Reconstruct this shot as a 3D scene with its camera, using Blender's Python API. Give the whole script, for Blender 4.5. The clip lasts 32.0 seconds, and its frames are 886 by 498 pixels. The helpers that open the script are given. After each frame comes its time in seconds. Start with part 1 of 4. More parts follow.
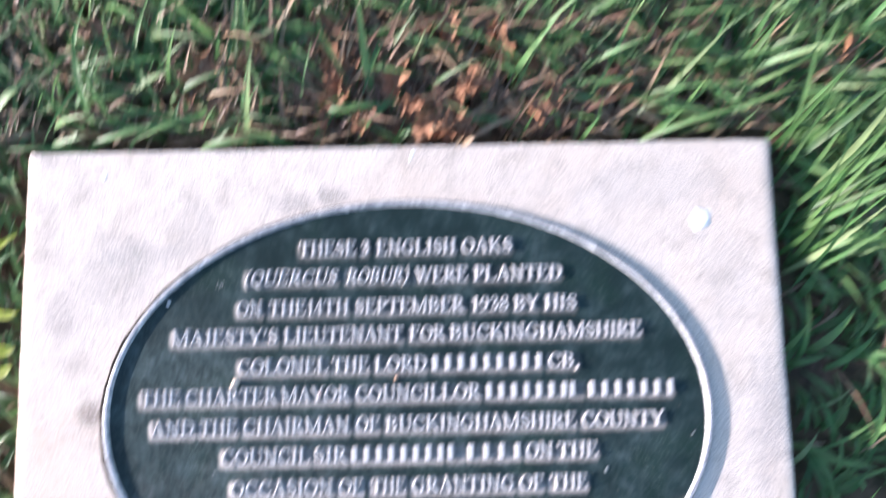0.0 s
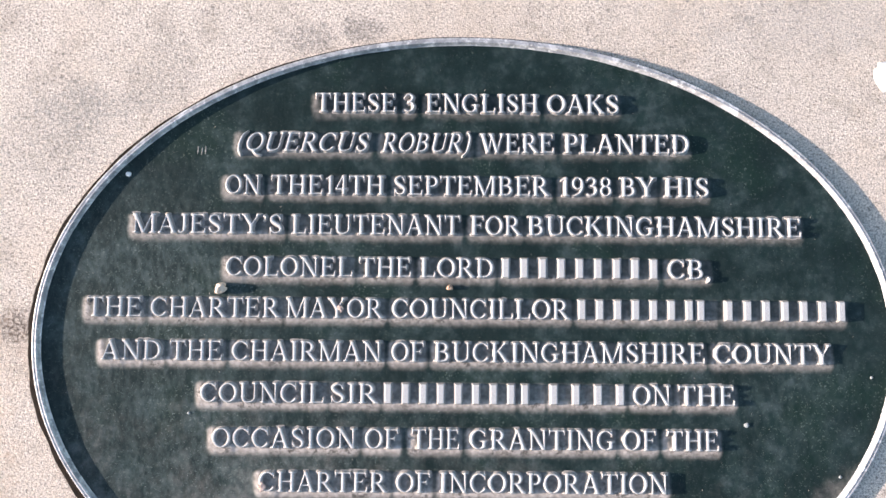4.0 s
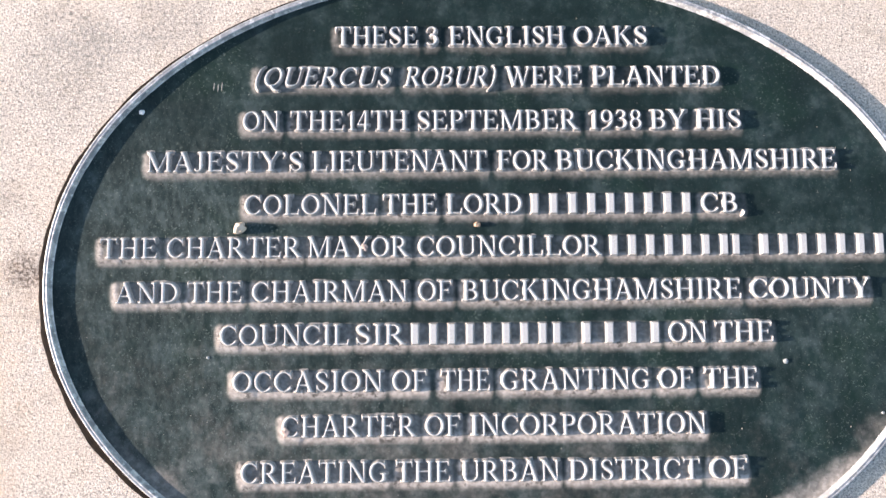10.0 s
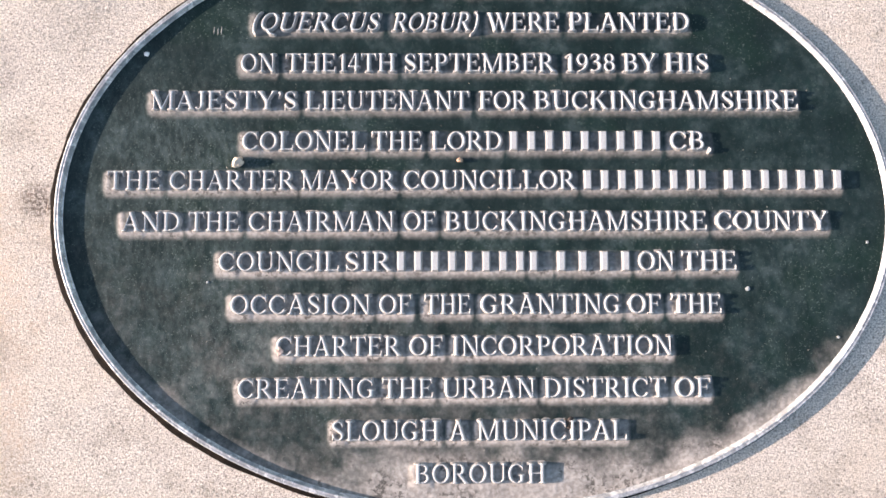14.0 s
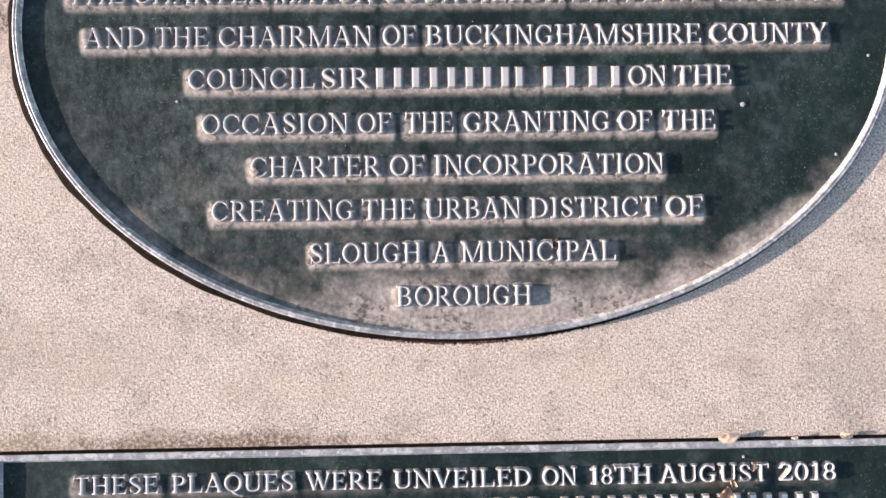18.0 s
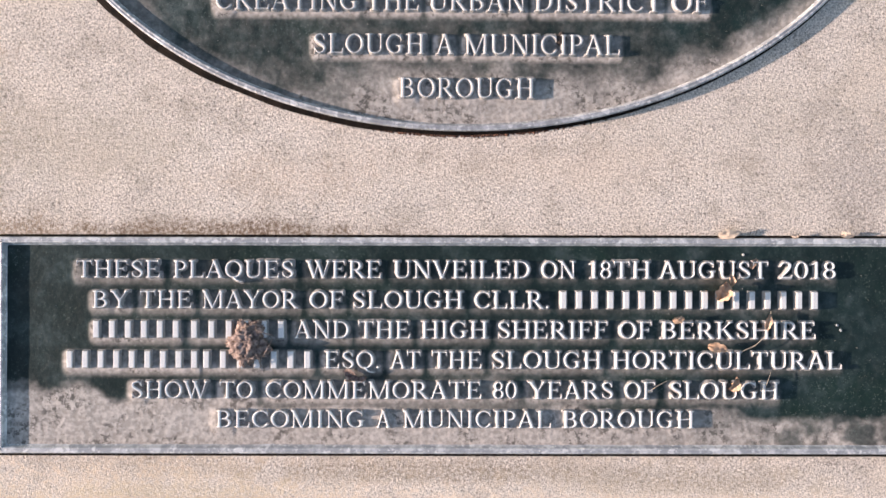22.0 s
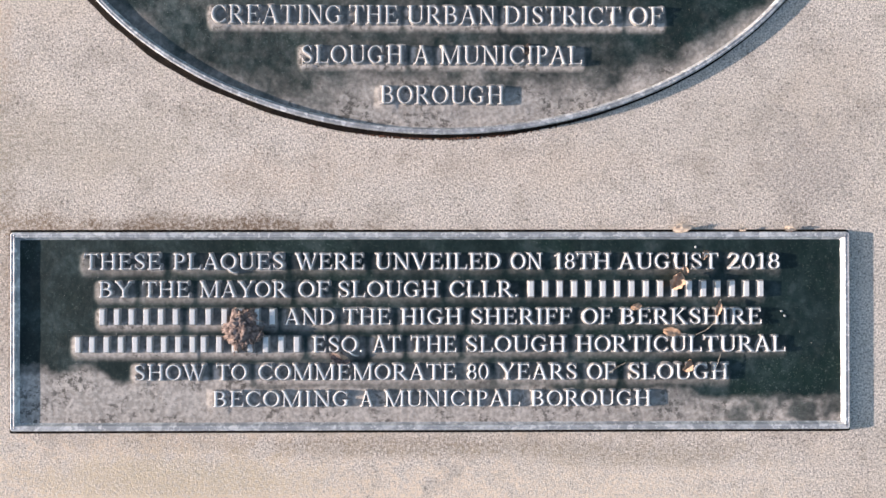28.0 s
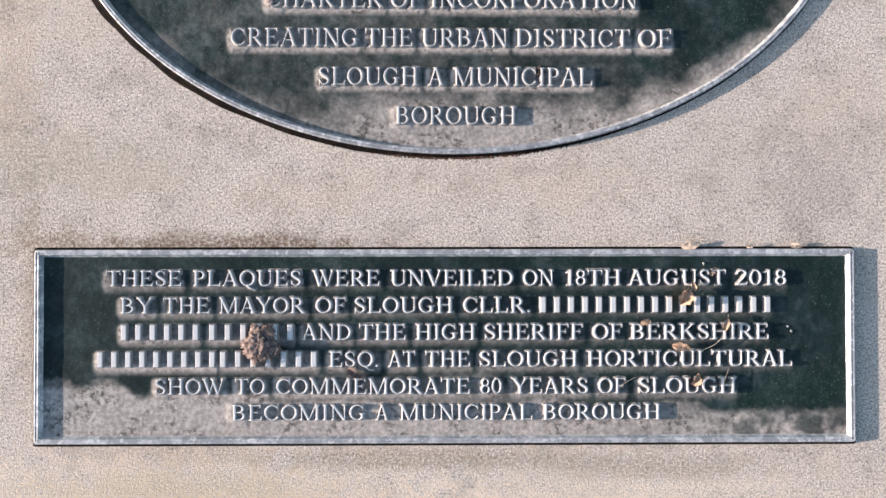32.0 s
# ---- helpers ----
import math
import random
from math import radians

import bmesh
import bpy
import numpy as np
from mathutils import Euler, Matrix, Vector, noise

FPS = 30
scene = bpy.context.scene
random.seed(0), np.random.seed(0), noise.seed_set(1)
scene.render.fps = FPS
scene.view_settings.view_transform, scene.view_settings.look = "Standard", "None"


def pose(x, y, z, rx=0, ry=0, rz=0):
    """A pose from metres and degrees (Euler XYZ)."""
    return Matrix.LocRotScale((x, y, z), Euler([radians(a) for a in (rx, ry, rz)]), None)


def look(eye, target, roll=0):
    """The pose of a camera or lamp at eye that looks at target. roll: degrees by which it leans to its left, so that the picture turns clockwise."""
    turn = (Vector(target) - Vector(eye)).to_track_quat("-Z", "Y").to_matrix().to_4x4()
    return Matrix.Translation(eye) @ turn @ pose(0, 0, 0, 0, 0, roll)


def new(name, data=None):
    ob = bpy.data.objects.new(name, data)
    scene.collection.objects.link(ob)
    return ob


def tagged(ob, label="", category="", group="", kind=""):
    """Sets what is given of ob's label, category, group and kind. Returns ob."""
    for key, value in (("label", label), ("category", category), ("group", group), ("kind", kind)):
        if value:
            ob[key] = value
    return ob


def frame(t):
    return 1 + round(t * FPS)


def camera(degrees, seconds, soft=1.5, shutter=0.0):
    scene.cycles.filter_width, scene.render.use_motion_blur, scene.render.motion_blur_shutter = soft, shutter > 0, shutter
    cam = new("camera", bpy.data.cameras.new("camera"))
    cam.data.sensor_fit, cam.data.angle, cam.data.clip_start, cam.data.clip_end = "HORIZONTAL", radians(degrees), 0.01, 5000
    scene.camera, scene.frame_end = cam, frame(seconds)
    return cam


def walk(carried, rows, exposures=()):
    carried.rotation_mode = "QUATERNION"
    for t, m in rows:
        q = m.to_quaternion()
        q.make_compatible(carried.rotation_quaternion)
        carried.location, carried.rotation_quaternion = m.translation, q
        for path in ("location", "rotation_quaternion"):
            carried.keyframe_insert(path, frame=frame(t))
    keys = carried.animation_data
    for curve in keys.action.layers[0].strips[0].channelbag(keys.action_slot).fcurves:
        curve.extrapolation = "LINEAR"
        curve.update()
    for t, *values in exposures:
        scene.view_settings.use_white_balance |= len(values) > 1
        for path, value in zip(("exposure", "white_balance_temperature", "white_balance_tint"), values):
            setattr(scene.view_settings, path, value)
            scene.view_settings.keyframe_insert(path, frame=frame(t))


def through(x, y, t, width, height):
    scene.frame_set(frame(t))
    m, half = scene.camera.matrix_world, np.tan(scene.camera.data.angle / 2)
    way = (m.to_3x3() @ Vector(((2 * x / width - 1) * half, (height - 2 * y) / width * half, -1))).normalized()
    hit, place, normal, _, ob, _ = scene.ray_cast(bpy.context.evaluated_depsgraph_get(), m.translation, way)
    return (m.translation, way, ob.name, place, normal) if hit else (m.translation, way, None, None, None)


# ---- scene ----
cam = camera(60.0, 32.0, soft=1.5, shutter=0.6)
PATH = [
    (-0.1, pose(0.0262, -0.1629, 0.6196, 10.71, -1.90, -2.47)),
    (0, pose(0.0262, -0.1576, 0.6007, 6.95, -0.36, -1.63)),
    (0.1, pose(0.0262, -0.1552, 0.5921, 5.24, 0.34, -1.25)),
    (0.3, pose(0.0137, -0.1814, 0.5709, 5.18, -0.28, -1.23)),
    (0.5, pose(0.0092, -0.1907, 0.5569, 3.95, 0.28, -0.49)),
    (1, pose(-0.0025, -0.2091, 0.5230, 2.98, 1.05, 0.19)),
    (1.5, pose(-0.0169, -0.2085, 0.4885, 3.14, 1.46, 0.35)),
    (2, pose(-0.0017, -0.2034, 0.4590, 2.97, 0.90, 0.51)),
    (2.5, pose(-0.0117, -0.1972, 0.4401, 3.78, 0.76, -0.09)),
    (3, pose(-0.0044, -0.1996, 0.4280, 4.12, 0.15, 0.09)),
    (3.5, pose(-0.0094, -0.1939, 0.4225, 4.30, 0.19, 0.14)),
    (5.5, pose(-0.0119, -0.2109, 0.4052, 5.99, -1.15, -0.74)),
    (6, pose(-0.0165, -0.2087, 0.4069, 6.17, -0.60, -0.84)),
    (6.5, pose(-0.0252, -0.2158, 0.4060, 5.79, -0.43, -0.79)),
    (7, pose(-0.0254, -0.2163, 0.4067, 5.92, -0.57, -0.94)),
    (7.5, pose(-0.0285, -0.2233, 0.4052, 5.68, -0.81, -0.77)),
    (8, pose(-0.0315, -0.2206, 0.4057, 5.62, -0.93, -0.62)),
    (8.5, pose(-0.0299, -0.2251, 0.4050, 5.88, -0.52, -0.58)),
    (9, pose(-0.0341, -0.2227, 0.4052, 6.20, -0.74, -0.58)),
    (9.5, pose(-0.0340, -0.2265, 0.4034, 5.87, -0.52, -0.62)),
    (10, pose(-0.0302, -0.2341, 0.4000, 5.41, -0.70, -0.84)),
    (10.5, pose(-0.0324, -0.2363, 0.4013, 5.48, -0.64, -0.72)),
    (11, pose(-0.0344, -0.2411, 0.4045, 5.72, -0.11, -0.40)),
    (11.5, pose(-0.0338, -0.2485, 0.4079, 5.45, -0.17, -0.24)),
    (12, pose(-0.0320, -0.2564, 0.4132, 5.13, -0.29, -0.23)),
    (12.5, pose(-0.0278, -0.2626, 0.4166, 5.25, -0.32, -0.29)),
    (13, pose(-0.0203, -0.2711, 0.4192, 4.88, -0.49, -0.36)),
    (13.5, pose(-0.0183, -0.2678, 0.4246, 5.07, -0.44, -0.48)),
    (15.5, pose(-0.0299, -0.3000, 0.4193, 4.18, -0.48, -0.60)),
    (16, pose(-0.0292, -0.3117, 0.4140, 3.60, -0.73, -0.76)),
    (16.5, pose(-0.0283, -0.3230, 0.4080, 2.67, -0.54, -0.59)),
    (17, pose(-0.0277, -0.3274, 0.4056, 2.50, -0.32, -0.59)),
    (17.5, pose(-0.0215, -0.3358, 0.4034, 2.22, -0.56, -0.88)),
    (18, pose(-0.0145, -0.3408, 0.4031, 1.45, -0.84, -1.07)),
    (18.5, pose(-0.0167, -0.3519, 0.4000, 1.67, -1.23, -1.41)),
    (19, pose(-0.0214, -0.3636, 0.3983, 1.61, -0.99, -1.15)),
    (19.5, pose(-0.0182, -0.3797, 0.3979, 1.66, -0.82, -0.98)),
    (20, pose(-0.0185, -0.3933, 0.3991, 1.38, -0.62, -1.06)),
    (20.5, pose(-0.0163, -0.4116, 0.3996, 1.45, 0.11, -0.32)),
    (21, pose(-0.0185, -0.4175, 0.4033, 1.45, 0.05, -0.11)),
    (21.5, pose(-0.0172, -0.4334, 0.4021, 0.49, -0.14, -0.13)),
    (22, pose(-0.0110, -0.4407, 0.4021, 0.20, -0.12, -0.03)),
    (22.5, pose(-0.0163, -0.4474, 0.4013, -0.35, -0.04, -0.11)),
    (23, pose(-0.0162, -0.4583, 0.4022, -0.14, 0.10, 0.03)),
    (23.5, pose(-0.0146, -0.4594, 0.4032, 0.16, -0.02, -0.01)),
    (24, pose(-0.0109, -0.4542, 0.4078, 0.18, -0.25, 0.25)),
    (24.5, pose(-0.0079, -0.4549, 0.4179, 0.48, -0.34, 0.09)),
    (25, pose(-0.0101, -0.4474, 0.4301, 0.69, 0.14, 0.28)),
    (25.5, pose(-0.0007, -0.4501, 0.4354, 0.72, -0.14, 0.12)),
    (27.5, pose(-0.0094, -0.4473, 0.4381, 0.72, -0.46, -0.04)),
    (28, pose(-0.0015, -0.4448, 0.4385, 0.23, -0.52, -0.21)),
    (28.5, pose(-0.0009, -0.4439, 0.4398, 0.32, -0.68, -0.32)),
    (29, pose(-0.0004, -0.4424, 0.4432, 0.43, -0.32, -0.51)),
    (29.5, pose(-0.0023, -0.4379, 0.4466, 0.77, -0.55, -0.22)),
    (30, pose(-0.0019, -0.4396, 0.4486, 0.73, -0.82, 0.04)),
    (30.5, pose(-0.0027, -0.4375, 0.4494, 0.72, -0.69, -0.20)),
    (31, pose(-0.0006, -0.4341, 0.4490, 0.65, -0.40, -0.48)),
    (31.5, pose(-0.0076, -0.4370, 0.4491, 0.75, -0.53, -0.34)),
    (32, pose(-0.0087, -0.4389, 0.4488, 0.73, -0.41, -0.25)),
]
EXPOSURES = [(0.0, 1.73, 5600, 15), (0.6, 1.55, 5750, 14), (1.0, 1.4, 5950, 13), (2.0, 1.18, 6080, 13), (3.5, 1.28, 6350, 13), (6.0, 1.47, 6500, 13),
             (13.0, 1.47, 6600, 14), (16.0, 1.14, 6720, 16), (20.0, 1.10, 6750, 17), (23.0, 0.96, 6600, 14), (25.0, 0.89, 6350, 12), (32.0, 0.90, 6300, 11)]
walk(cam, PATH, EXPOSURES)

# ---- light: a low sun from the -x side and a clear sky ----
SUN_HEIGHT, SUN_TURN = radians(12), radians(-90)
world = bpy.data.worlds.new("sky")
scene.world = world
world.use_nodes = True
wn = world.node_tree.nodes
sky = wn.new("ShaderNodeTexSky")
sky.sky_type, sky.sun_disc = "NISHITA", False
sky.sun_elevation, sky.sun_rotation = SUN_HEIGHT, SUN_TURN
wn["Background"].inputs["Strength"].default_value = 0.12
world.node_tree.links.new(sky.outputs["Color"], wn["Background"].inputs["Color"])
sun_data = bpy.data.lights.new("sun", "SUN")
sun_data.energy, sun_data.angle, sun_data.color = 5.0, radians(0.6), (1.0, 0.84, 0.745)
sun = new("sun", sun_data)
sun.matrix_world = look((math.sin(SUN_TURN) * math.cos(SUN_HEIGHT), math.cos(SUN_TURN) * math.cos(SUN_HEIGHT), math.sin(SUN_HEIGHT)), (0, 0, 0))


# ---- materials ----
class Mat:
    """A node material with short calls for its nodes."""

    def __init__(self, name, rough=0.6, metal=0.0):
        self.m = bpy.data.materials.new(name)
        self.m.use_nodes = True
        self.t = self.m.node_tree
        self.b = self.t.nodes["Principled BSDF"]
        self.b.inputs["Roughness"].default_value = rough
        self.b.inputs["Metallic"].default_value = metal

    def node(self, kind, **values):
        n = self.t.nodes.new(kind)
        for key, value in values.items():
            n.inputs[key.replace("_", " ")].default_value = value
        return n

    def link(self, a, b):
        self.t.links.new(a, b)

    def place(self):
        return self.node("ShaderNodeTexCoord").outputs["Object"]

    def noise(self, scale, detail=4.0, rough=0.55, where=None):
        n = self.node("ShaderNodeTexNoise", Scale=scale, Detail=detail, Roughness=rough)
        self.link(where or self.place(), n.inputs["Vector"])
        return n.outputs["Fac"]

    def ramp(self, fac, low, high, a=0.0, b=1.0):
        n = self.node("ShaderNodeMapRange", From_Min=low, From_Max=high, To_Min=a, To_Max=b)
        n.interpolation_type = "SMOOTHSTEP"
        self.link(fac, n.inputs["Value"])
        return n.outputs["Result"]

    def math(self, op, a, b):
        n = self.t.nodes.new("ShaderNodeMath")
        n.operation = op
        for i, v in enumerate((a, b)):
            if isinstance(v, (int, float)):
                n.inputs[i].default_value = v
            else:
                self.link(v, n.inputs[i])
        return n.outputs[0]

    def mix(self, fac, a, b, blend="MIX"):
        n = self.t.nodes.new("ShaderNodeMix")
        n.data_type, n.blend_type = "RGBA", blend
        for sock, v in ((n.inputs[0], fac), (n.inputs[6], a), (n.inputs[7], b)):
            if isinstance(v, (int, float)):
                sock.default_value = v
            elif isinstance(v, tuple):
                sock.default_value = (*v, 1.0)
            else:
                self.link(v, sock)
        return n.outputs[2]

    def bump(self, height, strength, distance):
        n = self.node("ShaderNodeBump", Strength=strength, Distance=distance)
        self.link(height, n.inputs["Height"])
        self.link(n.outputs["Normal"], self.b.inputs["Normal"])

    def colour(self, c):
        if isinstance(c, tuple):
            self.b.inputs["Base Color"].default_value = (*c, 1.0)
        else:
            self.link(c, self.b.inputs["Base Color"])
        return self

    def rough(self, r):
        self.link(r, self.b.inputs["Roughness"])


def slab_material():
    m = Mat("cast_stone", 0.9)
    grain = m.noise(1250, 2, 0.7)
    fine = m.noise(560, 3, 0.75)
    gravel = m.noise(930, 2.5, 0.7)
    cloud = m.noise(7, 5, 0.6)
    warm = m.noise(11, 4, 0.6)
    blotch = m.noise(34, 6, 0.7)
    pits = m.noise(520, 3, 0.65)
    c = m.mix(m.ramp(gravel, 0.31, 0.66), (0.28, 0.225, 0.18), (0.96, 0.85, 0.745))
    c = m.mix(m.ramp(fine, 0.42, 0.72, 0.0, 0.45), c, (0.81, 0.73, 0.655))
    c = m.mix(m.ramp(cloud, 0.45, 0.68, 0.0, 0.26), c, (0.53, 0.46, 0.385))
    c = m.mix(m.ramp(warm, 0.48, 0.66, 0.0, 0.25), c, (0.64, 0.51, 0.39))
    c = m.mix(m.ramp(blotch, 0.48, 0.72, 0.0, 0.45), c, (0.34, 0.285, 0.225))
    dirt = m.math("MULTIPLY", m.ramp(pits, 0.50, 0.68, 0.0, 0.75), m.ramp(blotch, 0.40, 0.64, 0.14, 1.0))
    c = m.mix(dirt, c, (0.19, 0.165, 0.14))
    c = m.mix(m.ramp(m.noise(520, 2, 0.55), 0.62, 0.70, 0.0, 0.6), c, (0.17, 0.145, 0.125))
    mottle = m.noise(95, 5, 0.7)
    c = m.mix(m.ramp(mottle, 0.54, 0.68, 0.0, 0.35), c, (0.33, 0.275, 0.21))
    where = m.place()
    ragged = m.noise(75, 8, 0.8)
    # old lichen and silt stains, and broad paler, warmer areas, each with its own place
    for x, y, rx, ry, k, tone in ((-0.240, -0.207, 0.011, 0.010, 0.8, (0.13, 0.10, 0.08)), (-0.085, -0.046, 0.022, 0.010, 0.42, (0.16, 0.15, 0.14)),
                                  (-0.13, -0.4310, 0.095, 0.0055, 0.75, (0.19, 0.13, 0.085)), (-0.104, -0.4280, 0.016, 0.006, 0.5, (0.19, 0.125, 0.08)), (-0.155, -0.4275, 0.018, 0.006, 0.35, (0.27, 0.19, 0.13)), (-0.235, -0.43, 0.04, 0.009, 0.4, (0.30, 0.20, 0.12)),
                                  (0.045, -0.387, 0.010, 0.005, 0.35, (0.17, 0.14, 0.11)), (-0.22, -0.10, 0.03, 0.035, 0.28, (0.25, 0.24, 0.22)),
                                  (-0.165, -0.065, 0.02, 0.03, 0.28, (0.22, 0.21, 0.19)), (0.215, -0.40, 0.03, 0.03, 0.35, (0.24, 0.21, 0.19)),
                                  (-0.255, -0.37, 0.025, 0.06, 0.35, (0.30, 0.25, 0.19)), (-0.16, -0.553, 0.06, 0.008, 0.35, (0.32, 0.24, 0.15)),
                                  (0.29, -0.20, 0.02, 0.05, 0.35, (0.25, 0.24, 0.23)), (-0.265, -0.13, 0.014, 0.02, 0.38, (0.25, 0.22, 0.20)),
                                  (-0.275, -0.29, 0.035, 0.10, 0.45, (0.72, 0.53, 0.39)), (-0.17, -0.61, 0.22, 0.06, 0.8, (0.90, 0.72, 0.55)),
                                  (0.10, -0.605, 0.14, 0.05, 0.6, (0.88, 0.72, 0.56)), (-0.20, -0.385, 0.07, 0.022, 0.30, (0.42, 0.36, 0.27)),
                                  (-0.09, -0.405, 0.05, 0.012, 0.16, (0.62, 0.44, 0.30)), (0.20, -0.035, 0.10, 0.02, 0.25, (0.40, 0.38, 0.36)),
                                  (-0.055, -0.040, 0.012, 0.008, 0.5, (0.15, 0.14, 0.13)), (0.02, -0.395, 0.14, 0.012, 0.16, (0.66, 0.50, 0.38)), (0.278, -0.235, 0.012, 0.045, 0.38, (0.28, 0.25, 0.24)),
                                  (-0.262, -0.292, 0.012, 0.014, 0.4, (0.24, 0.21, 0.18)), (-0.20, -0.085, 0.035, 0.012, 0.35, (0.26, 0.25, 0.23)),
                                  (0.255, -0.10, 0.02, 0.05, 0.25, (0.36, 0.34, 0.32)), (-0.02, -0.556, 0.10, 0.006, 0.45, (0.24, 0.18, 0.12)),
                                  (0.12, -0.560, 0.07, 0.008, 0.40, (0.25, 0.20, 0.14)), (-0.15, -0.575, 0.09, 0.014, 0.35, (0.46, 0.38, 0.22)), (-0.24, -0.46, 0.012, 0.05, 0.4, (0.30, 0.22, 0.15))):
        put = m.t.nodes.new("ShaderNodeMapping")
        put.vector_type = "TEXTURE"
        put.inputs["Location"].default_value, put.inputs["Scale"].default_value = (x, y, 0), (rx, ry, 1)
        m.link(where, put.inputs["Vector"])
        far = m.t.nodes.new("ShaderNodeVectorMath")
        far.operation = "LENGTH"
        m.link(put.outputs[0], far.inputs[0])
        edge = m.math("ADD", far.outputs["Value"], m.math("MULTIPLY", m.math("SUBTRACT", ragged, 0.5), 3.6))
        tint = m.math("MULTIPLY", m.ramp(edge, 0.35, 1.35, min(1.3 * k, 0.95), 0.0), m.ramp(pits, 0.40, 0.58, 0.25, 1.0))
        c = m.mix(tint, c, tone)
    m.colour(c)
    m.bump(m.math("ADD", grain, m.math("MULTIPLY", fine, 1.1)), 0.7, 0.0006)
    return m.m


def field_material(tone):
    """Dark green enamel of a cast plaque, with pale silt where the grime attribute is high."""
    m = Mat("green_enamel", 0.42)
    m.b.inputs["Specular IOR Level"].default_value = 0.24
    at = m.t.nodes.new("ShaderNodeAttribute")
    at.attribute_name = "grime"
    streak = m.noise(34, 6, 0.65)
    blot = m.noise(130, 5, 0.7)
    patch = m.noise(15, 5, 0.62)
    speck = m.noise(430, 2, 0.55)
    dust = m.noise(950, 2, 0.6)
    base = m.mix(m.ramp(streak, 0.35, 0.7), tone, tuple(v * 1.8 for v in tone))
    base = m.mix(m.ramp(patch, 0.50, 0.66, 0.0, 0.5), base, (0.010, 0.030, 0.020))
    film_sheen = m.math("MULTIPLY", m.ramp(streak, 0.42, 0.66), m.ramp(blot, 0.40, 0.62, 0.02, 0.26))
    c = m.mix(film_sheen, base, (0.14, 0.175, 0.18))
    # dusty film, with an angle-dependent sheen painted into its colour
    smear = m.t.nodes.new("ShaderNodeAttribute")
    smear.attribute_name = "film_sheen"
    drawn = m.t.nodes.new("ShaderNodeMapping")
    drawn.inputs["Rotation"].default_value, drawn.inputs["Scale"].default_value = (0, 0, radians(50)), (1.0, 0.5, 1.0)
    m.link(m.place(), drawn.inputs["Vector"])
    wiped = m.ramp(m.noise(210, 7, 0.75, drawn.outputs[0]), 0.40, 0.66, 0.12, 1.0)
    c = m.mix(m.math("MULTIPLY", smear.outputs["Fac"], wiped), c, (0.22, 0.27, 0.255))
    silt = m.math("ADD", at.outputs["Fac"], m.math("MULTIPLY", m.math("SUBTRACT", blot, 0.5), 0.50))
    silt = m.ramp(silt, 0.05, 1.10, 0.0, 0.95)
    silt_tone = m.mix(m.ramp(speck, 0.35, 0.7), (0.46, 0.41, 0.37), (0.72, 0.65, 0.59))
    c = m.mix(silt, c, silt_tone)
    dark = m.math("MULTIPLY", m.ramp(m.noise(300, 4, 0.75), 0.50, 0.58), m.ramp(m.noise(42, 4, 0.65), 0.45, 0.58))
    dark = m.math("MULTIPLY", dark, m.ramp(silt, 0.15, 0.6, 0.0, 0.7))
    c = m.mix(dark, c, (0.035, 0.034, 0.030))
    scatter = m.math("ADD", m.math("MULTIPLY", smear.outputs["Fac"], 1.6), m.ramp(patch, 0.48, 0.64, 0.08, 0.45))
    c = m.mix(m.math("MULTIPLY", m.ramp(dust, 0.60, 0.70, 0.0, 0.6), scatter), c, (0.30, 0.34, 0.31))
    m.colour(c)
    m.rough(m.ramp(silt, 0.0, 0.6, 0.42, 0.95))
    m.bump(m.math("ADD", blot, m.math("MULTIPLY", speck, 0.7)), 0.4, 0.0006)
    return m.m


def metal_material(name, light, dark, rough=0.5, metal=0.35, wear=0.6, fleck=0.55):
    m = Mat(name, rough, metal)
    n = m.noise(160, 5, 0.65)
    k = m.noise(45, 4, 0.6)
    c = m.mix(m.ramp(n, 0.42, wear), dark, light)
    c = m.mix(m.ramp(k, 0.55, 0.75, 0.0, 0.4), c, dark)
    c = m.mix(m.ramp(m.noise(420, 3, 0.6), 0.56, 0.66, 0.0, fleck), c, (0.86, 0.85, 0.83))
    c = m.mix(m.ramp(m.noise(170, 2, 0.5), 0.60, 0.66, 0.0, fleck), c, (0.84, 0.83, 0.82))
    m.colour(c)
    m.rough(m.ramp(n, 0.3, 0.7, rough + 0.15, rough - 0.1))
    m.bump(n, 0.18, 0.0004)
    return m.m


def plain_material(name, a, b, scale, rough=0.8, bump=0.3, depth=0.001):
    m = Mat(name, rough)
    n = m.noise(scale, 5, 0.6)
    m.colour(m.mix(m.ramp(n, 0.3, 0.7), a, b))
    m.bump(n, bump, depth)
    return m.m


def dull_material(*args):
    m = plain_material(*args)
    m.node_tree.nodes["Principled BSDF"].inputs["Specular IOR Level"].default_value = 0.08
    return m


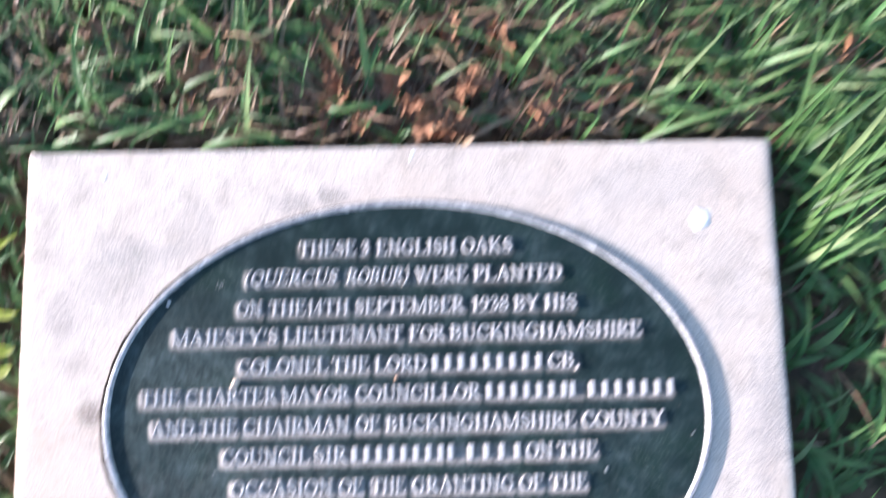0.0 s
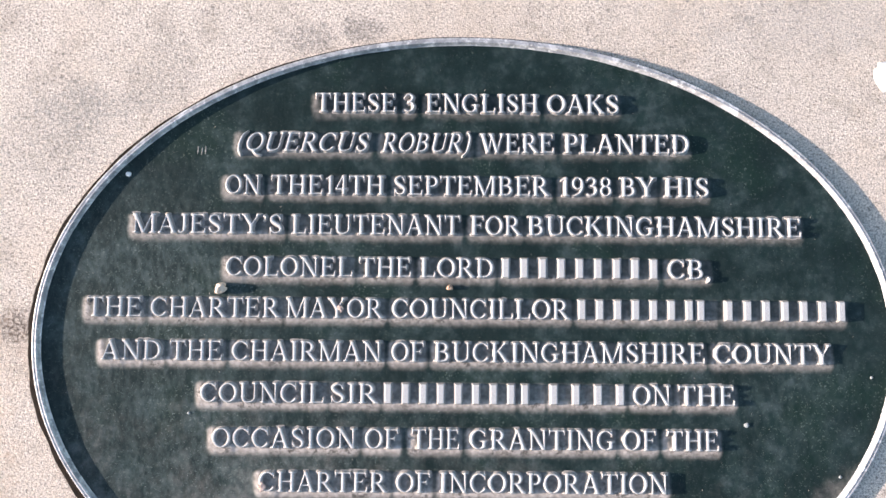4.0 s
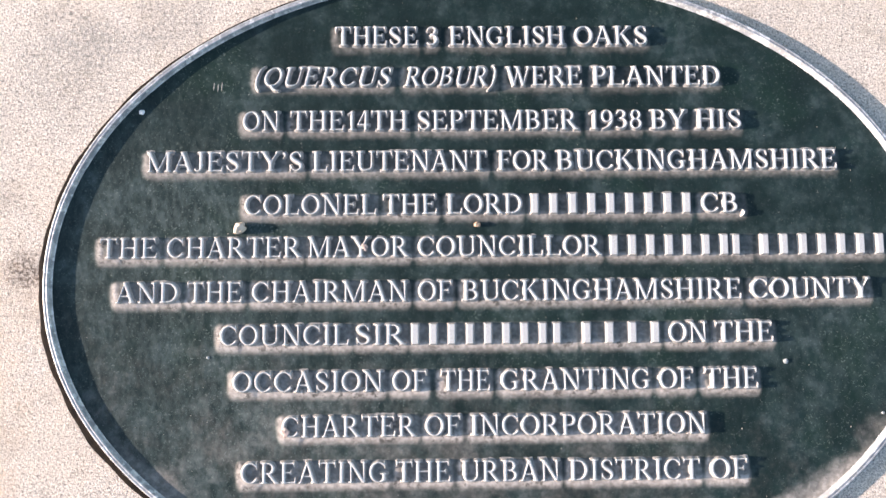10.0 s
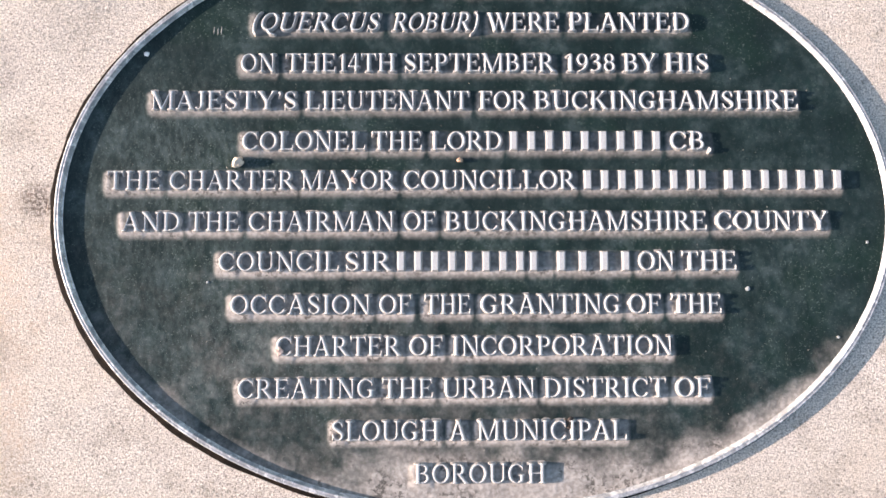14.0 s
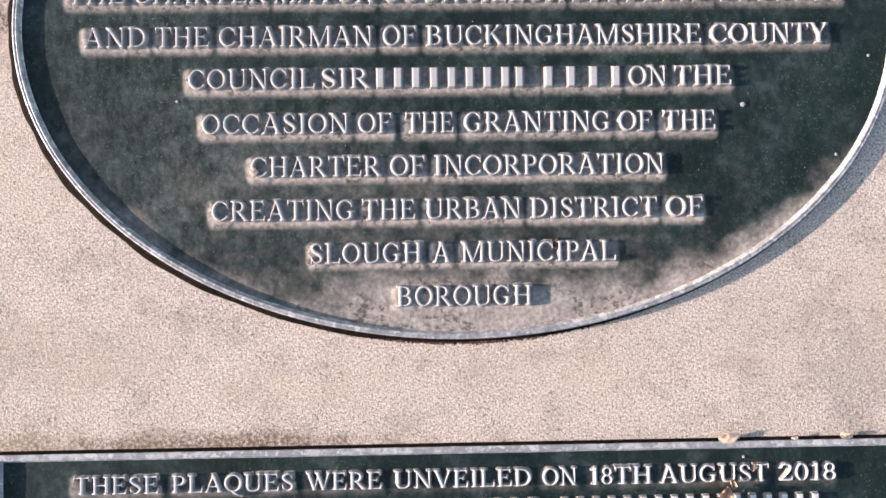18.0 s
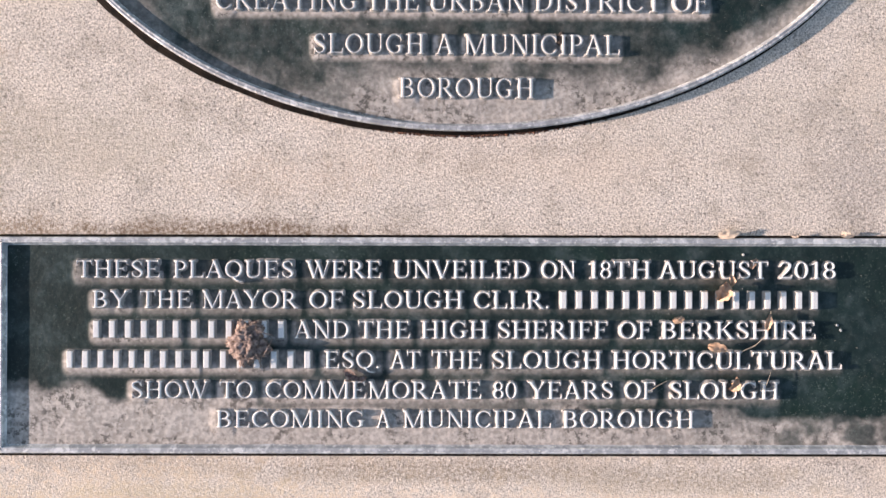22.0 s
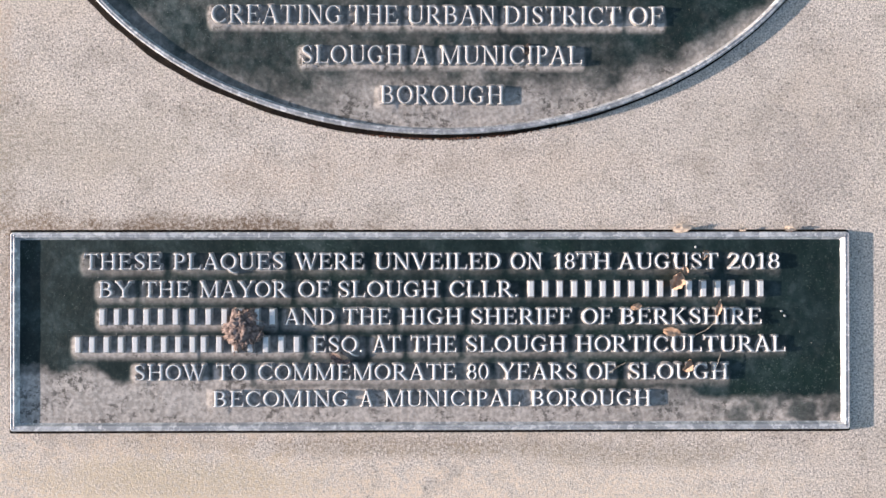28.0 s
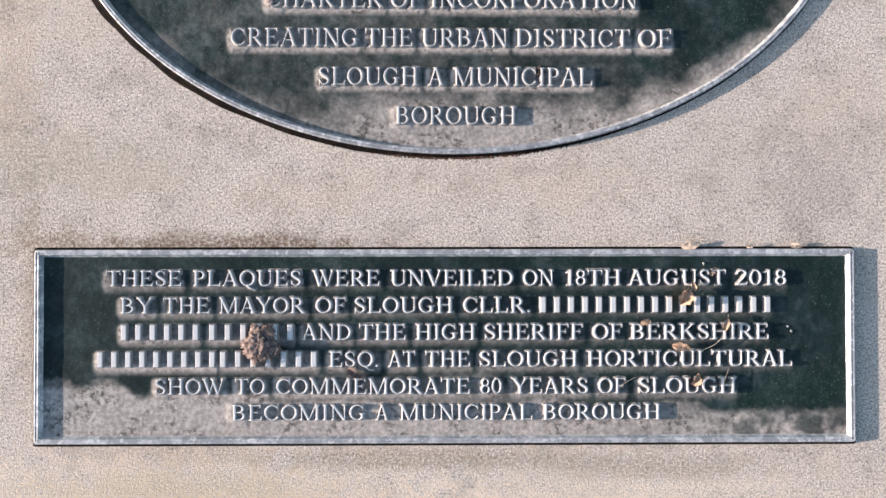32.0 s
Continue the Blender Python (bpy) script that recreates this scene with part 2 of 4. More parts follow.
def blade_material(name, tones, through=0.35):
    """Leaf tissue: a hue for each blade, some light passing through it."""
    m = Mat(name, 0.5)
    g = m.t.nodes.new("ShaderNodeNewGeometry")
    r = m.t.nodes.new("ShaderNodeValToRGB")
    r.color_ramp.interpolation = "LINEAR"
    while len(r.color_ramp.elements) < len(tones):
        r.color_ramp.elements.new(0.5)
    for e, (at, c) in zip(r.color_ramp.elements, tones):
        e.position, e.color = at, (*c, 1.0)
    m.link(g.outputs["Random Per Island"], r.inputs["Fac"])
    n = m.noise(70, 3, 0.6)
    c = m.mix(m.ramp(n, 0.35, 0.7, 0.0, 0.45), r.outputs["Color"], (0.13, 0.15, 0.065))
    m.colour(c)
    t = m.t.nodes.new("ShaderNodeBsdfTranslucent")
    m.link(c, t.inputs["Color"])
    mix = m.t.nodes.new("ShaderNodeMixShader")
    mix.inputs[0].default_value = through
    out = m.t.nodes["Material Output"]
    m.link(m.b.outputs[0], mix.inputs[1])
    m.link(t.outputs[0], mix.inputs[2])
    m.link(mix.outputs[0], out.inputs["Surface"])
    return m.m


STONE = slab_material()
FIELD = field_material((0.007, 0.017, 0.016))
RIM = metal_material("cast_rim", (0.54, 0.54, 0.55), (0.32, 0.325, 0.34), 0.45, 0.25, 0.6, 0.7)
WORN_RIM = metal_material("worn_rim", (0.66, 0.66, 0.66), (0.36, 0.37, 0.39), 0.45, 0.2, 0.62, 0.75)
LETTER = metal_material("dulled_metal", (0.74, 0.73, 0.72), (0.42, 0.41, 0.40), 0.55, 0.0, 0.57, 0.0)
CLEAN_LETTER = metal_material("raised_metal", (0.85, 0.84, 0.83), (0.62, 0.61, 0.60), 0.55, 0.0, 0.54, 0.0)
SIDES = plain_material("silted_enamel", (0.22, 0.205, 0.19), (0.50, 0.465, 0.435), 320, 0.85)
SEAL = dull_material("dark_sealant", (0.004, 0.0035, 0.0035), (0.018, 0.013, 0.010), 220, 0.85)
RUST = plain_material("brown_silt", (0.06, 0.030, 0.020), (0.17, 0.085, 0.055), 300, 0.95, 0.6)


def turf_material():
    m = Mat("turf", 0.95)
    soil, tuft, sward = m.noise(60, 5, 0.6), m.noise(25, 6, 0.7), m.noise(0.8, 5, 0.6)
    earth = m.mix(m.ramp(soil, 0.3, 0.7), (0.055, 0.036, 0.024), (0.16, 0.10, 0.066))
    green = m.mix(m.ramp(tuft, 0.3, 0.7), (0.03, 0.07, 0.02), (0.10, 0.18, 0.05))
    away = m.t.nodes.new("ShaderNodeVectorMath")
    away.operation = "LENGTH"
    m.link(m.place(), away.inputs[0])
    cover = m.ramp(m.math("ADD", tuft, m.math("MULTIPLY", sward, 0.5)), 0.52, 0.80, 0.0, 0.9)
    m.colour(m.mix(m.math("MULTIPLY", cover, m.ramp(away.outputs["Value"], 0.6, 1.1, 0.15, 1.0)), earth, green))
    m.bump(soil, 0.8, 0.004)
    return m.m


TURF = turf_material()
MUD = plain_material("dried_mud", (0.085, 0.058, 0.050), (0.42, 0.32, 0.28), 520, 0.95, 1.0)
PINK_MUD = plain_material("pink_mud", (0.40, 0.30, 0.26), (0.56, 0.44, 0.39), 400, 0.9)
DIRT = plain_material("dark_dirt", (0.03, 0.022, 0.018), (0.08, 0.06, 0.05), 400, 0.95)
HUSK = plain_material("dry_husk", (0.40, 0.25, 0.16), (0.74, 0.52, 0.37), 190, 0.7)
PALE = plain_material("pale_chip", (0.62, 0.48, 0.36), (0.80, 0.68, 0.55), 200, 0.75)
STRAW_PALE = plain_material("pale_straw", (0.36, 0.30, 0.23), (0.58, 0.50, 0.40), 300, 0.8)
FLECK = plain_material("dull_fleck", (0.30, 0.32, 0.32), (0.48, 0.50, 0.50), 400, 0.9)
CHALK = plain_material("white_crust", (0.80, 0.80, 0.78), (0.88, 0.88, 0.86), 260, 0.8, 0.5)
GRIT = plain_material("grey_grit", (0.22, 0.22, 0.20), (0.46, 0.45, 0.42), 900, 0.9)
DEAD = plain_material("dead_leaf", (0.17, 0.075, 0.035), (0.42, 0.22, 0.12), 45, 0.75)
GREEN = blade_material("grass_blade", [(0.0, (0.042, 0.105, 0.032)), (0.35, (0.080, 0.185, 0.048)), (0.7, (0.11, 0.25, 0.080)),
                                       (0.9, (0.17, 0.31, 0.10)), (1.0, (0.30, 0.39, 0.18))])
STRAW = blade_material("dead_grass", [(0.0, (0.13, 0.065, 0.042)), (0.5, (0.25, 0.14, 0.09)), (1.0, (0.46, 0.32, 0.20))], 0.2)
BROAD = blade_material("broad_leaf", [(0.0, (0.22, 0.34, 0.02)), (1.0, (0.42, 0.50, 0.03))], 0.4)


# ---- building helpers ----
def link_mesh(name, me, material, parent=None, label="", smooth=False):
    me.materials.append(material)
    if smooth:
        me.polygons.foreach_set("use_smooth", [True] * len(me.polygons))
    ob = new(name, me)
    if parent:
        ob.parent = parent
    return tagged(ob, label)


def part(name, bm, material, parent=None, label="", smooth=False):
    me = bpy.data.meshes.new(name)
    bm.to_mesh(me)
    bm.free()
    return link_mesh(name, me, material, parent, label, smooth)


def raw(name, verts, faces, material, parent=None, label="", smooth=False):
    me = bpy.data.meshes.new(name)
    me.from_pydata([tuple(v) for v in verts], [], [tuple(f) for f in faces])
    me.update()
    return link_mesh(name, me, material, parent, label, smooth)


def sweep(ring, profile):
    """Verts and faces of a closed ring of (point, outward) pairs carrying a profile of (out, up) pairs."""
    verts, faces, n, k = [], [], len(ring), len(profile)
    for (px, py), (ox, oy) in ring:
        verts += [(px + ox * o, py + oy * o, u) for o, u in profile]
    for i in range(n):
        j = (i + 1) % n
        for a in range(k - 1):
            faces.append((i * k + a, j * k + a, j * k + a + 1, i * k + a + 1))
    return verts, faces


def oval_ring(a, b, count=240):
    out = []
    for i in range(count):
        t = 2 * math.pi * i / count
        nx, ny = math.cos(t) / a, math.sin(t) / b
        d = math.hypot(nx, ny)
        out.append(((a * math.cos(t), b * math.sin(t)), (nx / d, ny / d)))
    return out


def box_ring(a, b, r=0.0015, count=5):
    """A rectangle of half sizes a and b with small round corners; each corner's outward way is mitred."""
    out = []
    for n, (sx, sy) in enumerate(((1, 1), (-1, 1), (-1, -1), (1, -1))):
        for i in range(count):
            t = math.pi / 2 * (n + i / (count - 1))
            c, s = math.cos(t), math.sin(t)
            k = 1 / max(abs(c), abs(s))
            out.append(((sx * (a - r) + r * c, sy * (b - r) + r * s), (c * k, s * k)))
        for i in range(1, 40):
            m = ((-1, 1), (-1, -1), (1, -1), (1, 1))[n]
            p, q = (sx * (a - r), sy * (b - r)), (m[0] * (a - r), m[1] * (b - r))
            w, f = ((0, 1), (-1, 0), (0, -1), (1, 0))[n], i / 40
            out.append(((p[0] + (q[0] - p[0]) * f + w[0] * r, p[1] + (q[1] - p[1]) * f + w[1] * r), w))
    return out


# ---- ground ----
SLAB_X, SLAB_Y0, SLAB_Y1, SLAB_DEEP, SOIL_Z = 0.297, -0.660, 0.0, 0.085, -0.030


def ground():
    axis = sorted({round(v, 3) for v in np.r_[np.linspace(-1.2, 1.2, 97), [-400, -80, -20, -6, -2.5, 2.5, 6, 20, 80, 400]]})
    n = len(axis)
    verts = [(x, y, SOIL_Z - 0.008 + 0.012 * noise.noise((x * 9, y * 9, 3)) * max(0.0, min(1.0, (1.15 - max(abs(x), abs(y))) * 5))) for y in axis for x in axis]
    faces = [(j * n + i, j * n + i + 1, (j + 1) * n + i + 1, (j + 1) * n + i) for j in range(n - 1) for i in range(n - 1)]
    ob = raw("ground", verts, faces, TURF, smooth=True)
    tagged(ob, "dark brown soil under rough grass round the slab", "ground", kind="structure")


ground()


def slab():
    bm = bmesh.new()
    bmesh.ops.create_cube(bm, size=1.0)
    bmesh.ops.scale(bm, vec=(2 * SLAB_X, SLAB_Y1 - SLAB_Y0, SLAB_DEEP), verts=bm.verts)
    bmesh.ops.translate(bm, vec=(0, (SLAB_Y0 + SLAB_Y1) / 2, -SLAB_DEEP / 2), verts=bm.verts)
    bmesh.ops.bevel(bm, geom=[e for e in bm.edges if max(v.co.z for v in e.verts) > -0.01 or abs(e.verts[0].co.z - e.verts[1].co.z) > 0.01],
                    offset=0.0028, segments=3, affect="EDGES", profile=0.5)
    for axis, lo, hi in ((0, -SLAB_X, SLAB_X), (1, SLAB_Y0, SLAB_Y1)):
        for k in range(1, 60):
            co, no = [0.0, 0.0, 0.0], [0.0, 0.0, 0.0]
            co[axis], no[axis] = lo + (hi - lo) * k / 60, 1.0
            bmesh.ops.bisect_plane(bm, geom=bm.verts[:] + bm.edges[:] + bm.faces[:], plane_co=co, plane_no=no)
    for v in bm.verts:
        x, y, z = v.co
        if z < -0.0002 or abs(x) > SLAB_X - 0.0055 or y > -0.0055:
            d = noise.noise_vector((x * 60, y * 60, z * 60)) * 0.0006
            v.co += Vector((d.x, d.y, d.z))
    ob = part("stone_slab", bm, STONE, smooth=True)
    ob.matrix_world = pose(0.0003, 0, 0, 0, 0, -0.35)
    tagged(ob, "pale cream cast-stone memorial slab set in grass", "slab")


slab()

# ---- lettering: roman capitals with thick stems, thin crossbars and bracketed feet, in units of the capital height ----
TALL = 0.0025          # height of the letters over the field
STEM, HAIR = 0.150, 0.070
# how far one character takes up the line
WIDTHS = {c: int(w) / 100 for c, w in (p.split(":") for p in (
    "A:102 B:96 C:98 D:106 E:92 F:84 G:107 H:108 I:50 J:58 K:106 L:92 M:130 N:108 O:104 P:84 Q:104 R:100 S:78 T:94 U:106 V:104 W:138 Y:102 "
    "0:70 1:60 2:70 3:68 4:72 8:70 9:70 (:48 ):48 ’:34 ,:34 .:34").split())}


class Pen:
    """Gathers strokes as distances to their outlines on a grid; joints flow into one another."""

    def __init__(self, gx, gy):
        self.x, self.y, self.d = gx, gy, np.full(gx.shape, 9.0)

    def add(self, d, flow=0.05):
        h = np.clip(0.5 + 0.5 * (self.d - d) / flow, 0, 1)
        self.d = self.d * (1 - h) + d * h - flow * h * (1 - h)

    def box(self, x0, x1, y0, y1, flow=0.05):
        dx = np.maximum(x0 - self.x, self.x - x1)
        dy = np.maximum(y0 - self.y, self.y - y1)
        self.add(np.hypot(np.maximum(dx, 0), np.maximum(dy, 0)) + np.minimum(np.maximum(dx, dy), 0), flow)

    def foot(self, x, top, left=0.12, right=0.12, half=0.0):
        y0 = 0.955 if top else 0.0
        self.box(x - half - left, x + half + right, y0, y0 + 0.045, 0.07)

    def stem(self, x, y0=0.0, y1=1.0, top="lr", low="lr", wide=STEM):
        self.box(x - wide / 2, x + wide / 2, y0, y1)
        for ends, up in ((top, True), (low, False)):
            if ends:
                self.foot(x, up, 0.11 if "l" in ends else 0, 0.11 if "r" in ends else 0, wide / 2)

    def bar(self, y, x0, x1, beak=0.0, at="r"):
        """A crossbar with a beak hanging down or standing up at its end."""
        self.box(x0, x1, y - HAIR / 2, y + HAIR / 2)
        for end in at if beak else "":
            x = x1 - 0.03 if end == "r" else x0 + 0.03
            self.brush([(x, y, 0.035), (x + (0.02 if end == "r" else -0.02), y + beak, 0.022)])

    def slope(self, xa, ya, xb, yb, wide):
        dx, dy = xb - xa, yb - ya
        t = np.clip(((self.x - xa) * dx + (self.y - ya) * dy) / (dx * dx + dy * dy), -0.2, 1.2)
        d = np.hypot(self.x - xa - t * dx, self.y - ya - t * dy) - wide / 2
        self.add(np.maximum(np.maximum(d, min(ya, yb) - self.y), self.y - max(ya, yb)))

    def brush(self, points):
        """A curve through points of (x, y, half the stroke's width)."""
        p = np.array([points[0], *points, points[-1]], float)
        runs = []
        for a, b, c, e in zip(p, p[1:], p[2:], p[3:]):
            for t in np.linspace(0, 1, 10):
                runs.append(0.5 * (2 * b + (c - a) * t + (2 * a - 5 * b + 4 * c - e) * t * t + (3 * b - a - 3 * c + e) * t ** 3))
        r = np.array(runs)
        self.add((np.hypot(self.x[..., None] - r[:, 0], self.y[..., None] - r[:, 1]) - r[:, 2]).min(-1))

    def arc(self, cx, cy, rx, ry, a0, a1, thick=STEM, thin=HAIR):
        n = max(6, int(abs(a1 - a0) / 14))
        points = []
        for k in range(n + 1):
            a = radians(a0 + (a1 - a0) * k / n)
            points.append((cx + rx * math.cos(a), cy + ry * math.sin(a), (thin + (thick - thin) * abs(math.cos(a)) ** 1.4) / 2))
        self.brush(points)


def draw(pen, ch):
    s, h = STEM, HAIR
    if ch == "A":
        pen.slope(0.49, 1.0, 0.14, 0.0, h), pen.slope(0.48, 1.0, 0.84, 0.0, s), pen.bar(0.33, 0.26, 0.70)
        pen.foot(0.14, False, 0.12, 0.12), pen.foot(0.85, False, 0.17, 0.15)
    elif ch in "BPR":
        pen.stem(0.23, low="l" if ch == "B" else "lr", top="l")
        low = 0.52 if ch == "B" else 0.47
        pen.bar(0.965, 0.23, 0.46), pen.bar(low, 0.23, 0.46)
        pen.arc(0.45, (0.965 + low) / 2, 0.24, (0.965 - low) / 2, -90, 90)
        if ch == "B":
            pen.bar(0.035, 0.23, 0.48), pen.arc(0.47, 0.278, 0.29, 0.243, -90, 90)
        if ch == "R":
            pen.slope(0.44, 0.49, 0.86, 0.0, s), pen.foot(0.90, False, 0.12, 0.08)
    elif ch in "CG":
        pen.arc(0.53, 0.5, 0.40, 0.465, 52, 318 if ch == "C" else 302)
        pen.brush([(0.82, 0.97, 0.022), (0.835, 0.82, 0.028), (0.85, 0.68, 0.016)])
        if ch == "G":
            pen.stem(0.80, 0.08, 0.42, top="", low=""), pen.box(0.60, 0.97, 0.385, 0.43, 0.07), pen.brush([(0.68, 0.06, 0.035), (0.80, 0.11, 0.04)])
    elif ch == "D":
        pen.stem(0.23, top="l", low="l")
        pen.bar(0.965, 0.23, 0.48), pen.bar(0.035, 0.23, 0.48), pen.arc(0.46, 0.5, 0.43, 0.465, -90, 90)
    elif ch in "EFL":
        pen.stem(0.23, top="l" if ch != "L" else "lr", low="lr" if ch == "F" else "l")
        if ch != "L":
            pen.bar(0.965, 0.23, 0.76, -0.17), pen.bar(0.515, 0.23, 0.58), pen.box(0.56, 0.60, 0.40, 0.63)
        if ch != "F":
            pen.bar(0.035, 0.23, 0.82, 0.21)
    elif ch == "H":
        pen.stem(0.24), pen.stem(0.85), pen.bar(0.51, 0.24, 0.85)
    elif ch == "I":
        pen.stem(0.25)
    elif ch == "J":
        pen.stem(0.36, 0.28, 1.0, low=""), pen.brush([(0.36, 0.32, 0.075), (0.34, 0.14, 0.062), (0.25, 0.04, 0.040), (0.12, 0.04, 0.034), (0.08, 0.11, 0.048)])
    elif ch == "K":
        pen.stem(0.23), pen.slope(0.28, 0.44, 0.80, 1.0, h), pen.slope(0.42, 0.60, 0.88, 0.0, s)
        pen.foot(0.80, True), pen.foot(0.92, False, 0.16, 0.10)
    elif ch == "M":
        pen.stem(0.20, wide=h, top="l"), pen.stem(1.08, top="r"), pen.slope(0.17, 1.0, 0.61, 0.0, s), pen.slope(0.60, 0.0, 1.03, 1.0, h)
        pen.foot(0.14, True, 0.06, 0.06)
    elif ch == "N":
        pen.stem(0.22, wide=h, top=""), pen.stem(0.87, wide=h, low=""), pen.slope(0.20, 1.0, 0.86, 0.0, s), pen.foot(0.16, True, 0.10, 0.04)
    elif ch in "OQ":
        pen.arc(0.52, 0.5, 0.40, 0.465, 0, 360)
        if ch == "Q":
            pen.brush([(0.50, 0.04, 0.06), (0.62, -0.10, 0.055), (0.78, -0.20, 0.04), (0.96, -0.23, 0.025)])
    elif ch == "S":
        pen.brush([(0.60, 0.78, 0.028), (0.52, 0.93, 0.034), (0.37, 0.965, 0.038), (0.20, 0.88, 0.055), (0.165, 0.75, 0.068), (0.25, 0.62, 0.076), (0.40, 0.515, 0.080),
                   (0.56, 0.40, 0.078), (0.63, 0.25, 0.068), (0.57, 0.10, 0.052), (0.40, 0.035, 0.036), (0.23, 0.09, 0.034), (0.14, 0.26, 0.026)])
        pen.brush([(0.61, 0.97, 0.02), (0.62, 0.71, 0.02)]), pen.brush([(0.125, 0.03, 0.02), (0.12, 0.30, 0.02)])
    elif ch == "T":
        pen.stem(0.47, top=""), pen.bar(0.965, 0.06, 0.88, -0.20, "lr")
    elif ch == "U":
        pen.stem(0.24, 0.30, 1.0, low=""), pen.stem(0.86, 0.30, 1.0, low="", wide=h)
        pen.brush([(0.24, 0.34, 0.075), (0.26, 0.17, 0.070), (0.36, 0.055, 0.052), (0.53, 0.03, 0.042), (0.70, 0.06, 0.038), (0.83, 0.17, 0.036), (0.86, 0.34, 0.035)])
    elif ch == "V":
        pen.slope(0.16, 1.0, 0.54, 0.0, s), pen.slope(0.53, 0.0, 0.87, 1.0, h), pen.foot(0.16, True, 0.14, 0.16), pen.foot(0.88, True)
    elif ch == "W":
        pen.slope(0.14, 1.0, 0.46, 0.0, s), pen.slope(0.44, 0.0, 0.70, 0.9, h), pen.slope(0.62, 1.0, 0.95, 0.0, s), pen.slope(0.94, 0.0, 1.24, 1.0, h)
        pen.foot(0.14, True, 0.13, 0.14), pen.foot(0.62, True, 0.13, 0.14), pen.foot(1.24, True)
    elif ch == "Y":
        pen.slope(0.15, 1.0, 0.52, 0.44, s), pen.slope(0.52, 0.44, 0.86, 1.0, h), pen.stem(0.51, 0.0, 0.50, top="")
        pen.foot(0.15, True, 0.13, 0.16), pen.foot(0.88, True)
    elif ch == "0":
        pen.arc(0.35, 0.5, 0.25, 0.465, 0, 360, 0.13)
    elif ch == "1":
        pen.stem(0.34, 0.0, 0.97, top="", wide=0.13), pen.brush([(0.36, 0.96, 0.035), (0.26, 0.89, 0.04), (0.14, 0.84, 0.028)])
    elif ch == "2":
        pen.brush([(0.09, 0.74, 0.03), (0.17, 0.91, 0.045), (0.34, 0.96, 0.052), (0.50, 0.86, 0.066), (0.51, 0.68, 0.066), (0.38, 0.42, 0.046), (0.10, 0.06, 0.032)])
        pen.box(0.08, 0.60, 0.0, 0.11), pen.brush([(0.58, 0.08, 0.03), (0.63, 0.20, 0.018)])
    elif ch == "3":
        pen.brush([(0.10, 0.80, 0.03), (0.20, 0.93, 0.042), (0.36, 0.955, 0.048), (0.49, 0.83, 0.062), (0.45, 0.65, 0.052), (0.30, 0.55, 0.036)])
        pen.brush([(0.28, 0.55, 0.036), (0.46, 0.50, 0.050), (0.55, 0.32, 0.066), (0.48, 0.12, 0.056), (0.28, 0.035, 0.040), (0.12, 0.09, 0.045)])
    elif ch == "4":
        pen.slope(0.44, 1.0, 0.07, 0.30, h), pen.box(0.05, 0.65, 0.235, 0.325), pen.stem(0.47, 0.0, 1.0, top="", low="", wide=0.125)
    elif ch == "8":
        pen.arc(0.35, 0.745, 0.185, 0.215, 0, 360, 0.11), pen.arc(0.35, 0.275, 0.225, 0.24, 0, 360, 0.12)
    elif ch == "9":
        pen.arc(0.34, 0.675, 0.22, 0.285, 0, 360, 0.12), pen.brush([(0.565, 0.66, 0.06), (0.56, 0.42, 0.058), (0.44, 0.18, 0.046), (0.24, 0.04, 0.034), (0.12, 0.02, 0.024)])
    elif ch in "()":
        side = 1 if ch == "(" else -1
        pen.brush([(0.24 + side * x, y, r) for x, y, r in ((0.13, 1.05, 0.025), (-0.04, 0.82, 0.048), (-0.10, 0.42, 0.060), (-0.04, 0.02, 0.048), (0.13, -0.22, 0.025))])
    elif ch in ",’":
        up = 0.86 if ch == "’" else 0.0
        pen.brush([(0.15, up + 0.06, 0.066), (0.20, up + 0.02, 0.05), (0.19, up - 0.08, 0.034), (0.12, up - 0.17, 0.02)])
    elif ch == ".":
        pen.brush([(0.15, 0.065, 0.07), (0.16, 0.07, 0.07)])
    else:
        pen.box(0.0, 1.0, 0.0, 1.0)


def glyph_mesh(ch, slant, paint):
    """A raised character, one unit high, its sides drafted and its arris worn round. An underscore is a plain upright bar."""
    step = 0.024
    wide = WIDTHS.get(ch, 0.36)
    xs, ys = np.arange(-0.20, wide + 0.20, step), np.arange(-0.42, 1.24, step)
    gx, gy = np.meshgrid(xs, ys)
    pen = Pen(gx, gy)
    if ch == "_":
        pen.box(0.0, wide, 0.0, 1.0)
    else:
        draw(pen, ch)
    u = np.clip((0.069 - pen.d) / 0.105, 0, 1)
    up = np.where(u < 0.75, u * 1.12, 1 - (1 - u) ** 2 * 2.56)
    near = pen.d < 0.11
    nx = len(xs)
    cell = near[:-1, :-1] | near[:-1, 1:] | near[1:, 1:] | near[1:, :-1]
    j, i = np.nonzero(cell)
    quads = np.stack([j * nx + i, j * nx + i + 1, (j + 1) * nx + i + 1, (j + 1) * nx + i], -1)
    used, quads = np.unique(quads, return_inverse=True)
    quads = quads.reshape(-1, 4)
    x, y, z = gx.ravel()[used], gy.ravel()[used], up.ravel()[used]
    if slant:
        x = x + 0.26 * y
    me = bpy.data.meshes.new("bar" if ch == "_" else "letter")
    me.from_pydata(np.stack([x, y, z * 1.02 - 0.02], -1).tolist(), [], quads.tolist())
    me.update()
    me.materials.append(paint)
    me.materials.append(SIDES)
    me.polygons.foreach_set("material_index", (z[quads].mean(1) < 0.80).astype(int))
    me.polygons.foreach_set("use_smooth", [True] * len(me.polygons))
    ink = x[z > 0.5]
    return me, ink.min() - 0.05, ink.max() + 0.05


